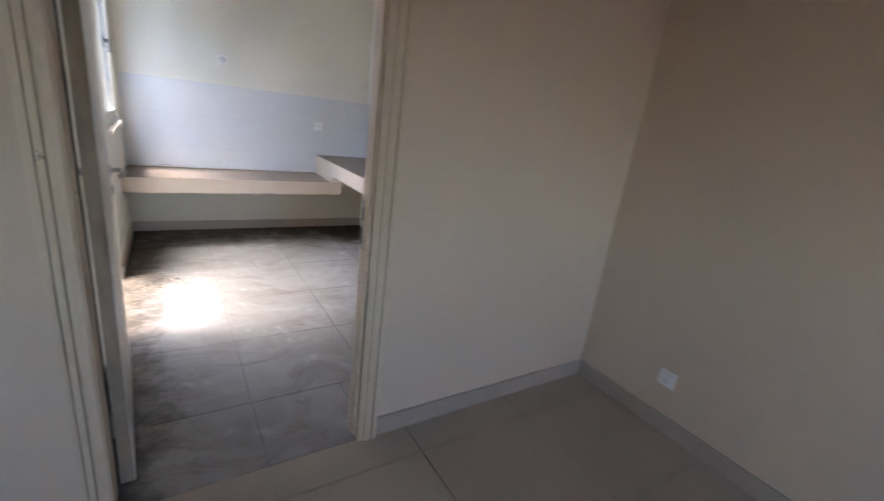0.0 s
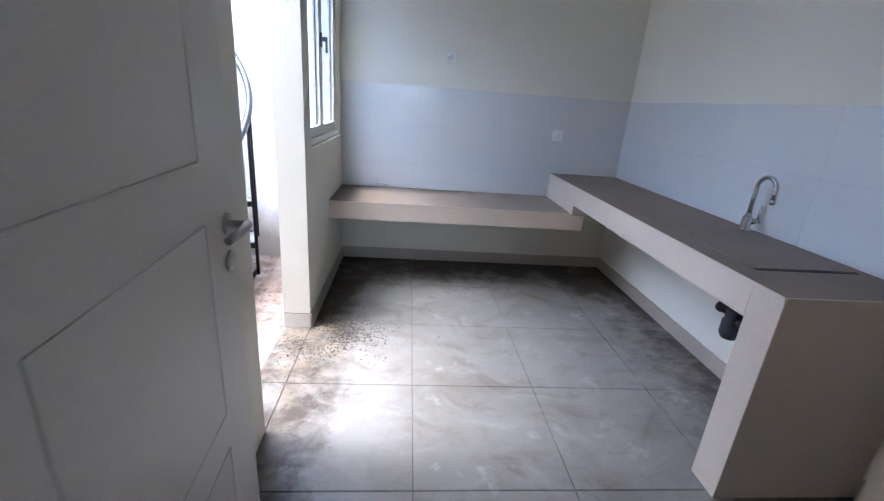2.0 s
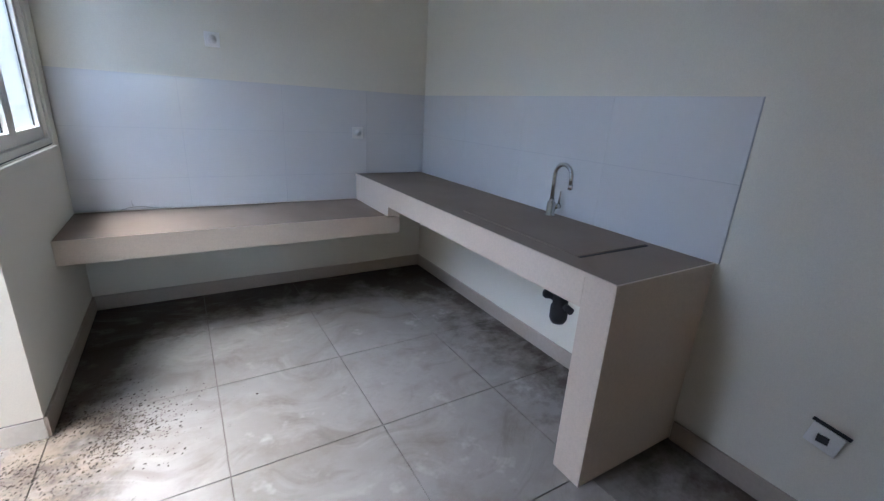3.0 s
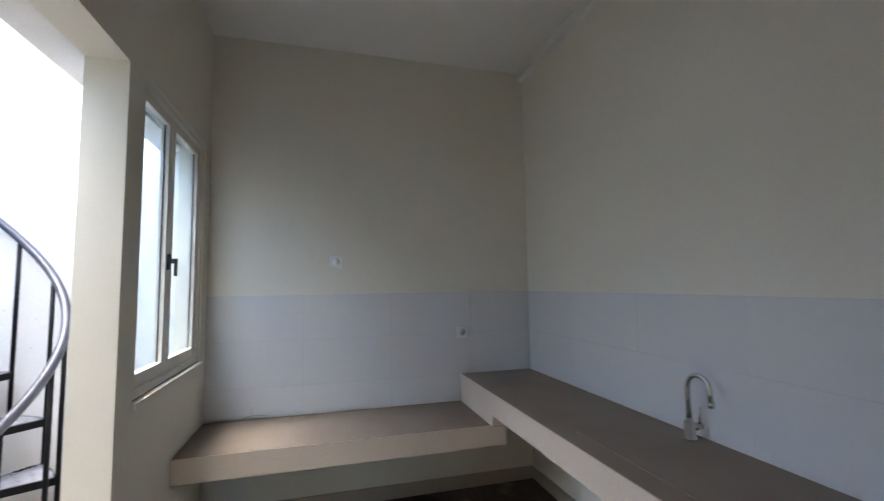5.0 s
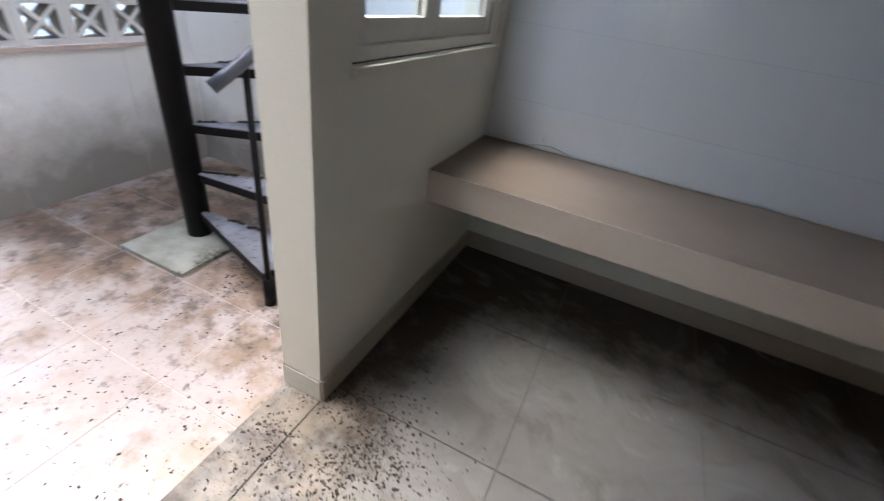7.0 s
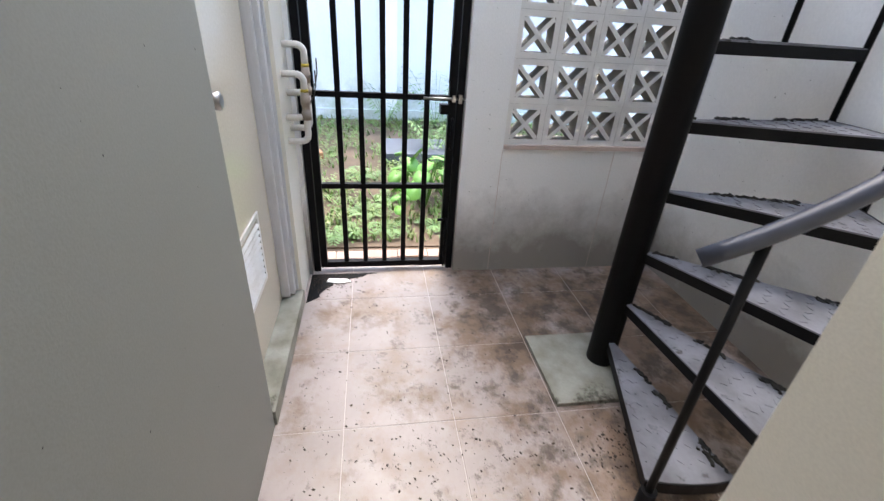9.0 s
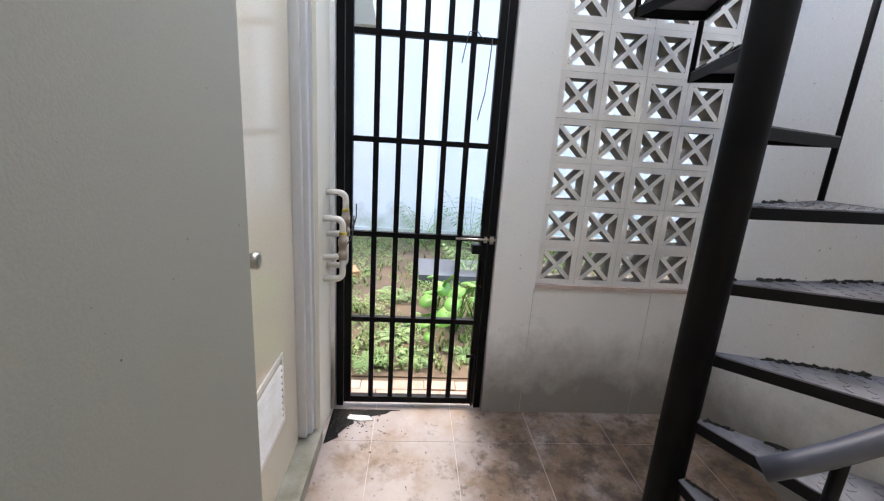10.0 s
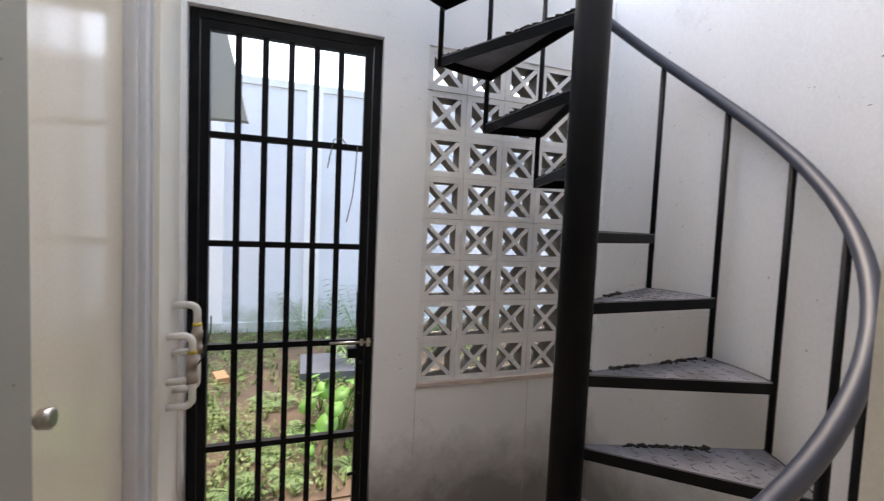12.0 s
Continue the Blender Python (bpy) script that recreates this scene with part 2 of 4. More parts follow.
PVC_FRAME = material("pale_pvc_frame", (0.66, 0.66, 0.66), (0.56, 0.56, 0.55), 0.35, scale=6, amount=0.5, fine=120, bump=0.04, stretch=(1, 1, 0.2))
UNION = material("aged_union", (0.30, 0.245, 0.19), rough=0.5, scale=25, fine=150)
BRASS = material("tape_yellow", (0.62, 0.47, 0.06), rough=0.6, scale=20, fine=120)
SOCKET = material("socket_plastic", (0.88, 0.87, 0.84), (0.84, 0.83, 0.79), 0.35, scale=20, amount=0.3, fine=200, bump=0.0)
CONCRETE = material("mossy_concrete", (0.34, 0.335, 0.285), (0.17, 0.165, 0.12), 0.85, scale=9, amount=0.8, fine=90, bump=0.3, extra=dirt((0.05, 0.045, 0.03), 9.0, 0.70, 0.80, 0.9, [(0, -1.1, -0.95, 0.18)], detail=9))
BLOCK = material("breeze_block", (0.80, 0.785, 0.75), (0.66, 0.64, 0.60), 0.85, scale=7, amount=0.5, fine=120, bump=0.2, per_object=0.03)
# dark tone that paints the shade inside the breeze block holes
REVEAL_SHADE = material("block_reveal_shade", (0.23, 0.205, 0.17), (0.14, 0.125, 0.10), 0.9, scale=12, amount=0.7, fine=90, bump=0.3)
SILL = material("stained_sill", (0.60, 0.49, 0.43), (0.44, 0.35, 0.30), 0.8, scale=10, amount=0.7, fine=90)
SOIL = material("soil", (0.145, 0.10, 0.062), (0.075, 0.056, 0.035), 0.95, scale=2.5, amount=0.9, fine=40, bump=0.6, bump_scale=25)
BRICK = material("paving_brick", (0.42, 0.29, 0.22), (0.33, 0.24, 0.18), 0.85, scale=9, amount=0.7, fine=90, bump=0.3, per_object=0.15)
GARDEN_WALL = material("garden_wall_paint", (0.72, 0.74, 0.77), (0.62, 0.64, 0.66), 0.85, scale=0.8, amount=0.5, fine=90, bump=0.1,
                       extra=dirt((0.22, 0.27, 0.14), 2.5, 0.75, 1.05, 0.6, [(2, 0.9, 0.0, 0.45)]))
PILASTER = material("white_pilaster_paint", (0.84, 0.84, 0.83), rough=0.8, scale=1.5, amount=0.2, fine=90)
LEAF = material("broad_leaf", (0.14, 0.32, 0.045), (0.08, 0.21, 0.025), 0.45, scale=9, amount=0.6, fine=60, bump=0.1, per_object=0.2)
GRASS = material("grass_blades", (0.125, 0.22, 0.045), (0.22, 0.245, 0.085), 0.6, scale=1.6, amount=0.9, fine=30, bump=0.0)
WEED = material("weed_leaves", (0.11, 0.205, 0.042), (0.215, 0.245, 0.08), 0.5, scale=3, amount=0.9, fine=30, bump=0.0)
FERN = material("fern_frond", (0.17, 0.27, 0.09), (0.10, 0.19, 0.05), 0.6, scale=6, amount=0.6, fine=40, bump=0.0, per_object=0.2)
DEBRIS = material("dark_debris", (0.032, 0.026, 0.02), (0.10, 0.075, 0.05), 0.9, scale=30, amount=0.8, fine=150, bump=0.0)
SLATE = material("grey_cover", (0.12, 0.13, 0.145), (0.085, 0.09, 0.10), 0.6, scale=5, amount=0.6, fine=60, bump=0.1)
TERRACOTTA = material("terracotta", (0.50, 0.26, 0.13), (0.42, 0.21, 0.10), 0.85, scale=8, amount=0.5, fine=90)
WIRE = material("wire", (0.03, 0.03, 0.03), rough=0.5, scale=20, fine=90, bump=0.0)

GLASS = bpy.data.materials.new("window_glass")
GLASS.use_nodes = True
GLASS.node_tree.nodes["Principled BSDF"].inputs["Transmission Weight"].default_value = 1.0
GLASS.node_tree.nodes["Principled BSDF"].inputs["Roughness"].default_value = 0.02
GLASS.node_tree.nodes["Principled BSDF"].inputs["IOR"].default_value = 1.1
GLASS.node_tree.nodes["Principled BSDF"].inputs["Base Color"].default_value = (0.66, 0.77, 0.86, 1)


# ---- mesh helpers ----
def box(bm, x0, x1, y0, y1, z0, z1, bevel=0.0, m=None):
    r = bmesh.ops.create_cube(bm, size=1)
    v = r["verts"]
    bmesh.ops.transform(bm, matrix=Matrix.Translation(((x0 + x1) / 2, (y0 + y1) / 2, (z0 + z1) / 2)) @ Matrix.Diagonal((abs(x1 - x0), abs(y1 - y0), abs(z1 - z0), 1)), verts=v)
    if bevel:
        e = list({e for q in v for e in q.link_edges})
        out = bmesh.ops.bevel(bm, geom=e, offset=bevel, segments=2, affect="EDGES", profile=0.7)
        v = list({q for f in out["faces"] for q in f.verts} | {q for q in v if q.is_valid})
    if m is not None:
        bmesh.ops.transform(bm, matrix=m, verts=v)
    return bm


def boxes(*specs, bevel=0.0):
    bm = bmesh.new()
    for s in specs:
        box(bm, *s, bevel=bevel)
    return bm


def tube(bm, pts, r, sides=12, caps=True):
    pts = [Vector(p) for p in pts]
    rings = []
    up = None
    for i, p in enumerate(pts):
        d = (pts[min(i + 1, len(pts) - 1)] - pts[max(i - 1, 0)]).normalized()
        if up is None:
            up = d.orthogonal().normalized()
        up = (up - d * up.dot(d)).normalized()
        side = d.cross(up)
        rr = r[i] if isinstance(r, (list, tuple)) else r
        rings.append([bm.verts.new(p + rr * (math.cos(a) * up + math.sin(a) * side)) for a in (2 * math.pi * k / sides for k in range(sides))])
    for a, b in zip(rings, rings[1:]):
        for k in range(sides):
            f = bm.faces.new((a[k], a[(k + 1) % sides], b[(k + 1) % sides], b[k]))
            f.smooth = True
    if caps:
        bm.faces.new(list(reversed(rings[0])))
        bm.faces.new(rings[-1])
    return bm


def arc(c, r, a0, a1, u, v, n=8):
    c, u, v = Vector(c), Vector(u), Vector(v)
    return [c + r * (math.cos(radians(a0 + (a1 - a0) * i / n)) * u + math.sin(radians(a0 + (a1 - a0) * i / n)) * v) for i in range(n + 1)]


def prism(bm, outline, z0, z1):
    """An upright prism over a plan outline, counter-clockwise."""
    lo = [bm.verts.new((x, y, z0)) for x, y in outline]
    hi = [bm.verts.new((x, y, z1)) for x, y in outline]
    bm.faces.new(list(reversed(lo)))
    bm.faces.new(hi)
    for i in range(len(outline)):
        j = (i + 1) % len(outline)
        bm.faces.new((lo[i], lo[j], hi[j], hi[i]))
    return bm


def mesh_of(bm, name, mat):
    me = bpy.data.meshes.new(name)
    bmesh.ops.recalc_face_normals(bm, faces=bm.faces)
    bm.to_mesh(me)
    bm.free()
    me.materials.append(mat)
    return me


def part(name, bm, mat, parent=None, label=""):
    ob = new(name, mesh_of(bm, name, mat))
    if parent is not None:
        ob.parent = parent
    return tagged(ob, label)


def structure(name, bm, mat, label, category):
    return tagged(part(name, bm, mat), label, category, kind="structure")


def thing(name, label, category, at=(0, 0, 0), group=""):
    ob = new(name)
    ob.empty_display_size = 0.05
    ob.location = at
    return tagged(ob, label, category, group)


def moved(bm, m):
    bmesh.ops.transform(bm, matrix=m, verts=bm.verts)
    return bm


# ---- the plan ----
KX, KY, KS = 2.29, 3.56, 0.34        # kitchen: east wall, north wall, south wall
HALL_N, HALL_E, HALL_W, HALL_S = 0.18, 2.41, -1.6, -4.2
DOOR_L, DOOR_R, DOOR_H = 0.113, 0.958, 2.06
CEIL = 3.19
PIER_Y, CORNER_Y, WT = 2.33, 1.49, 0.15
HEAD = 2.36
WIN = (2.475, 3.45, 1.03, 2.385)
GX = -1.955
GATE = (1.51, 2.30, 2.345)
BLK = (2.514, 0.724)
PITCH = 0.203
YF = -0.022

structure("wall_north", boxes((-WT, KX + 0.15, KY, KY + 0.15, -0.1, 3.5)), WALL, "cream painted kitchen back wall", "wall")
structure("wall_east", boxes((KX, KX + 0.15, KS, KY, -0.1, 3.5)), WALL, "cream painted kitchen side wall", "wall")
structure("wall_west", boxes((-WT, 0, PIER_Y, WIN[0], -0.1, 3.5), (-WT, 0, WIN[1], KY, -0.1, 3.5), (-WT, 0, WIN[0], WIN[1], -0.1, WIN[2]),
                             (-WT, 0, WIN[0], WIN[1], WIN[3], 3.5), (-WT, 0, CORNER_Y, PIER_Y, HEAD, 3.5)), WALL, "white pier wall with a window beside the yard opening", "wall")
structure("wall_bath_east", boxes((-WT, 0, KS, CORNER_Y, -0.1, 3.5)), WALL, "white wall behind the open kitchen door", "wall")
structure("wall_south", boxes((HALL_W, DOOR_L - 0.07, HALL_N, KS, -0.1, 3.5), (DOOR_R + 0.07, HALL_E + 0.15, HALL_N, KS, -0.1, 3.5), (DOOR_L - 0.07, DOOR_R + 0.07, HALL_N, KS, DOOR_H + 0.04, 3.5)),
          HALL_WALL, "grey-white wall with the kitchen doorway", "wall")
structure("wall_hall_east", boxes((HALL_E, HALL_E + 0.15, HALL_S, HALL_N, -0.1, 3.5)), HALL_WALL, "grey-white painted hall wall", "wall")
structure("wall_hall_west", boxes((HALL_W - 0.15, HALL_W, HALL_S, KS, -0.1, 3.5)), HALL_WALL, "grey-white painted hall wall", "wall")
# unseen opening, added so that sky light reaches the hall
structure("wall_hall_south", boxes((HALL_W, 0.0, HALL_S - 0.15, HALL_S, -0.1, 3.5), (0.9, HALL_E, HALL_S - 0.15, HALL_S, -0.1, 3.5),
                                   (0.0, 0.9, HALL_S - 0.15, HALL_S, -0.1, 1.12), (0.0, 0.9, HALL_S - 0.15, HALL_S, 2.08, 3.5)), HALL_WALL, "grey-white hall wall with an unseen opening added for light", "wall")
structure("ceiling", boxes((0, KX, KS, KY, CEIL, CEIL + 0.06)), CEILING, "white kitchen ceiling", "ceiling")
structure("ceiling_hall", boxes((HALL_W, HALL_E, HALL_S, HALL_N, 2.9, 2.96)), CEILING, "white hall ceiling", "ceiling")
structure("roof", boxes((-WT, KX + 0.15, KS, KY + 0.15, 3.5, 3.6), (HALL_W - 0.15, HALL_E + 0.15, HALL_S - 0.15, KS, 3.5, 3.6)), CONCRETE, "concrete roof slab over the rooms", "roof")
structure("cornice", boxes((KX - 0.05, KX, KS, KY, CEIL - 0.06, CEIL)), CEILING, "white plaster cornice under the ceiling", "cornice")

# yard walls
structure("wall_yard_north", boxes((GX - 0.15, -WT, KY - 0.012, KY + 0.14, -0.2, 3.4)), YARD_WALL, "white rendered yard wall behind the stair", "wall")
VENT = (-0.82, -0.30, 1.80, 2.12)
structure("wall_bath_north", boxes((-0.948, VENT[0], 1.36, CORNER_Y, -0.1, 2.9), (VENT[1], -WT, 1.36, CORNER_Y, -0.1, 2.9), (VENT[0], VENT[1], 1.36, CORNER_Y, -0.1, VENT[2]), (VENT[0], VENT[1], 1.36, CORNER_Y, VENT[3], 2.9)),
          GREY_WALL, "plain grey bathroom wall with a vent opening", "wall")
structure("wall_yard_south", boxes((GX, -1.70, 1.36, CORNER_Y, -0.1, 2.9), (-1.70, -0.948, 1.36, CORNER_Y, 2.6, 2.9)),
          WALL, "white wall with the bathroom doorway", "wall")
B0, B1, B2 = BLK[0], BLK[0] + 4 * PITCH, BLK[1] + 8 * PITCH
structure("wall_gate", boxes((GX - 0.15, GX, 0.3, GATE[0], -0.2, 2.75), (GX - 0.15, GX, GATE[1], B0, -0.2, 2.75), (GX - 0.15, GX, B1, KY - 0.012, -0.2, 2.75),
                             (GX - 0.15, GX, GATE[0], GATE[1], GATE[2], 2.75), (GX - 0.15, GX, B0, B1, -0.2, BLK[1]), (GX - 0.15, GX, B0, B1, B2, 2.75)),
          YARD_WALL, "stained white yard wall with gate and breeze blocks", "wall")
for y in (BLK[0] - 0.004, BLK[0] + 0.62):
    structure("joint", boxes((GX, GX + 0.001, y, y + 0.002, -0.02, BLK[1] - 0.022)), SILL, "thin dark settling joint in the yard wall", "joint")
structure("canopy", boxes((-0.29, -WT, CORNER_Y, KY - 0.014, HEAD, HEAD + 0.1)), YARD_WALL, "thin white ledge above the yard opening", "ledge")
structure("bathroom_roof", boxes((GX, -WT, KS, CORNER_Y, 2.9, 3.0)), CONCRETE, "concrete roof slab over the bathroom", "roof")

# ---- floors ----
ground = structure("ground", boxes((-400, 400, -400, 400, -0.35, -0.3)), SOIL, "bare brown earth reaching far off", "ground")
hall_floor = structure("floor_hall", boxes((HALL_W, HALL_E, HALL_S, HALL_N, -0.3, -0.006)), HALL_GROUT, "plain taupe tiled hall floor", "floor")
floor = structure("floor", boxes((DOOR_L - 0.05, DOOR_R + 0.07, HALL_N, KS, -0.3, -0.006), (0, KX, KS, KY, -0.3, -0.006), (-WT, 0, CORNER_Y, PIER_Y, -0.3, -0.006)), GROUT, "dusty pale floor of large tiles", "floor")
yard_floor = structure("floor_yard", boxes((GX - 0.15, -WT, CORNER_Y, KY, -0.3, YF - 0.0014)), YARD_GROUT, "pinkish tiled yard floor with dark dirt", "floor")


def tiles(parent, mat, x0, x1, y0, y1, gx, gy, step, top, gap=0.004, thick=0.03, edge=0.0015):
    """Square tiles clipped to a rectangle."""
    made = {}
    for i in range(math.floor((x0 - gx) / step), math.ceil((x1 - gx) / step)):
        for j in range(math.floor((y0 - gy) / step), math.ceil((y1 - gy) / step)):
            a, b = max(x0, gx + i * step), min(x1, gx + (i + 1) * step)
            c, d = max(y0, gy + j * step), min(y1, gy + (j + 1) * step)
            if b - a < 0.012 or d - c < 0.012:
                continue
            key = (round(b - a, 3), round(d - c, 3))
            if key not in made:
                w, h = (b - a - gap) / 2, (d - c - gap) / 2
                bm = boxes((-w, w, -h, h, -thick, 0))
                bmesh.ops.bevel(bm, geom=[e for e in bm.edges if all(v.co.z > -0.001 for v in e.verts)], offset=edge, segments=1, affect="EDGES")
                made[key] = mesh_of(bm, "tile", mat)
            t = new("tile", made[key])
            t.location = ((a + b) / 2, (c + d) / 2, top)
            t.parent = parent


# ---- skirting ----
def skirting(name, runs, label):
    """Runs of tile skirting: (x0, x1, y0, y1)."""
    root = tagged(part(name, boxes(*[(a, b, c, d, 0.0, 0.093) for a, b, c, d in runs], bevel=0.002), SKIRT), label, "skirting", kind="structure")
    return root


skirting("baseboard", [(0.012, KX - 0.012, KY - 0.012, KY), (KX - 0.012, KX, KS, 1.155), (KX - 0.012, KX, 1.29, KY), (0, 0.012, PIER_Y, KY), (DOOR_R + 0.075, KX - 0.012, KS, KS + 0.012)], "greyish tile skirting round the kitchen")
skirting("baseboard_hall", [(DOOR_R + 0.088, HALL_E, HALL_N - 0.012, HALL_N), (HALL_E - 0.012, HALL_E, HALL_S, HALL_N - 0.012), (HALL_W, DOOR_L - 0.08, HALL_N - 0.012, HALL_N)], "greyish tile skirting in the hall")
tagged(part("baseboard_pier", boxes((-WT, 0, PIER_Y - 0.005, PIER_Y, 0.0, 0.088)), PALE_SKIRT), "pale tile skirting round the pier foot", "skirting", kind="structure")
tagged(part("baseboard_joint", boxes((-WT, 0, PIER_Y - 0.003, PIER_Y, 0.0885, 0.0925)), GROUT), "dark joint above the pier skirting", "joint", kind="structure")

# ---- glossy wall tiles above the counters ----
splash = structure("splashback", boxes((0, KX - 0.004, KY - 0.003, KY - 0.0005, 0.63, 1.42), (KX - 0.003, KX - 0.0005, 1.148, KY - 0.004, 0.82, 1.42)), SPLASH_BACK, "glossy pale blue-grey wall tiles above the counters", "wall tiles")


def splash_tiles():
    w = 0.6
    for z0, z1 in ((0.63, 0.82), (0.82, 1.12), (1.12, 1.42)):
        x = 0.0
        while x < KX - 0.02:
            b = min(x + w, KX - 0.004)
            part("tile", boxes((x + 0.0006, b - 0.0006, KY - 0.005, KY - 0.002, z0 + 0.0006, z1 - 0.0006)), SPLASH, splash)
            x += w
        if z0 > 0.7:
            y = KY - 0.009
            while y > 1.17:
                a = max(y - w, 1.148)
                part("tile", boxes((KX - 0.005, KX - 0.002, a + 0.0006, y - 0.0006, z0 + 0.0006, z1 - 0.0006)), SPLASH, splash)
                y -= w


splash_tiles()

# ---- counters ----
TOP, FRONT_X, END_Y = 0.82, 1.713, 1.162


def high_counter():
    t = thing("kitchen_counter", "built-in cream counter with a dusty brown top", "counter", (2.0, 2.3, 0))
    t.location = (0, 0, 0)
    part("worktop", boxes((FRONT_X + 0.004, KX - 0.008, END_Y + 0.004, KY - 0.01, 0.805, TOP), bevel=0.002), COUNTER_TOP, t, "dusty brown worktop")
    part("fascia", boxes((FRONT_X, KX - 0.002, END_Y + 0.13, 2.9395, 0.69, 0.8045), (FRONT_X, KX - 0.002, 2.94, KY - 0.014, 0.6265, 0.8045)), COUNTER, t)
    part("leg_panel", boxes((FRONT_X, KX - 0.002, END_Y, END_Y + 0.1295, 0.0, 0.8045), bevel=0.004), COUNTER, t, "cream painted end panel")
    part("front_edge", boxes((FRONT_X - 0.003, FRONT_X + 0.0035, END_Y, KY - 0.002, 0.8047, TOP + 0.001), (FRONT_X + 0.004, KX - 0.008, END_Y - 0.003, END_Y + 0.0035, 0.8047, TOP + 0.001)), COUNTER, t)
    part("sink_cover", boxes((1.815, 2.228, 1.42, 2.20, TOP + 0.0005, TOP + 0.005), bevel=0.001), COUNTER_TOP, t, "brown board over the sink cut-out")
    part("cover_gap", boxes((1.815, 2.228, 1.408, 1.419, TOP + 0.0003, TOP + 0.0022)), RUBBER, t, "dark gap at the board")
    return t


def low_counter():
    t = thing("low_counter", "lower built-in cream counter with dusty brown top", "counter")
    part("worktop", boxes((0.002, FRONT_X - 0.004, 2.9662, KY - 0.01, 0.613, 0.6262), bevel=0.001), COUNTER_TOP, t, "dusty brown worktop")
    part("slab", boxes((0.001, FRONT_X + 0.10, 2.965, KY - 0.013, 0.50, 0.6128)), COUNTER, t)
    part("front_edge", boxes((0.001, FRONT_X - 0.004, 2.9635, 2.966, 0.6129, 0.6258)), COUNTER, t)
    return t


high_counter()
low_counter()


def cement_smear():
    bm = bmesh.new()
    tube(bm, [(0.22, KY - 0.0045, 0.630), (0.27, KY - 0.0045, 0.644), (0.33, KY - 0.0045, 0.648), (0.38, KY - 0.0045, 0.638), (0.43, KY - 0.0045, 0.630)], [0.001, 0.0018, 0.0022, 0.0018, 0.0008], 6)
    tube(bm, [(0.29, KY - 0.0045, 0.648), (0.28, KY - 0.0045, 0.68), (0.30, KY - 0.0045, 0.70)], [0.0015, 0.0012, 0.0008], 6)
    tagged(part("cement_smear", bm, CONCRETE), "grey cement smear on the tiles above the counter", "smear")


cement_smear()

# ---- tap and drain ----
def tap():
    t = thing("tap", "chrome gooseneck kitchen tap on the brown counter", "tap", (2.205, 1.97, TOP + 0.004))
    t.rotation_euler = (0, 0, radians(90))
    bm = bmesh.new()
    tube(bm, [(0, 0, 0), (0, 0, 0.006), (0, 0, 0.0061), (0, 0, 0.07), (0, 0, 0.0701), (0, 0, 0.09)], [0.027, 0.027, 0.022, 0.022, 0.016, 0.013], 20)
    part("body", bm, CHROME, t)
    bm = bmesh.new()
    tube(bm, [(0, 0, 0.085), (0, 0, 0.17)] + arc((-0.055, 0, 0.215), 0.055, 0, 185, (1, 0, 0), (0, 0, 1), 14) + [(-0.112, 0, 0.165)], 0.0105, 14)
    part("spout", bm, CHROME, t)
    bm = bmesh.new()
    tube(bm, [(-0.1115, 0, 0.178), (-0.1125, 0, 0.155)], 0.0125, 14)
    part("nozzle", bm, CHROME, t)
    bm = bmesh.new()
    tube(bm, [(0, -0.018, 0.045), (0, -0.06, 0.048)], 0.015, 14)
    tube(bm, [(0, -0.054, 0.05), (0.0, -0.058, 0.125)], [0.006, 0.004], 10)
    part("lever", bm, CHROME, t)
    return t


tap()


def drain():
    t = thing("sink_drain", "black plastic bottle trap under the counter", "drain", (1.965, 1.60, 0.64))
    bm = bmesh.new()
    tube(bm, [(0, 0, 0.05), (0, 0, -0.03), (0, 0, -0.031), (0, 0, -0.075)], [0.03, 0.03, 0.022, 0.022], 16)
    part("tail_pipe", bm, RUBBER, t)
    bm = bmesh.new()
    tube(bm, [(0, 0, -0.075), (0, 0, -0.13), (0, 0, -0.1301), (0, 0, -0.19), (0, 0, -0.21)], [0.034, 0.034, 0.04, 0.04, 0.03], 16)
    part("trap_cup", bm, RUBBER, t)
    bm = bmesh.new()
    tube(bm, [(0.0, 0.03, -0.10), (0, 0.075, -0.10), (0, 0.0751, -0.10), (0, 0.09, -0.10)], [0.02, 0.02, 0.026, 0.026], 14)
    part("outlet", bm, RUBBER, t)
    bm = bmesh.new()
    tube(bm, [(0.0, -0.03, -0.12), (0, -0.07, -0.13)], [0.016, 0.016], 14)
    part("outlet", bm, RUBBER, t)


drain()


# ---- sockets ----
def wall_socket(label, m):
    """A recessed-pin wall socket, made facing -y at the origin."""
    t = thing("wall_socket", label, "socket", group="wall sockets")
    part("plate", boxes((-0.042, 0.042, -0.010, -0.0005, -0.042, 0.042), bevel=0.004), SOCKET, t)
    bm = bmesh.new()
    tube(bm, [(0, -0.010, 0), (0, -0.013, 0), (0, -0.0131, 0), (0, -0.0105, 0)], [0.026, 0.025, 0.020, 0.019], 20)
    part("ring", bm, SOCKET, t)
    bm = bmesh.new()
    tube(bm, [(0, -0.0108, 0), (0, -0.0115, 0)], 0.018, 18)
    part("well", bm, material("socket_well", (0.12, 0.115, 0.10), rough=0.6, scale=20, bump=0.0), t, "grey socket well")
    bm = bmesh.new()
    for dx in (-0.008, 0.008):
        tube(bm, [(dx, -0.0114, 0), (dx, -0.0121, 0)], 0.003, 8)
    part("pin_holes", bm, RUBBER, t)
    t.matrix_basis = m
    return t


wall_socket("white wall socket on the cream back wall", pose(0.814, KY, 1.645))
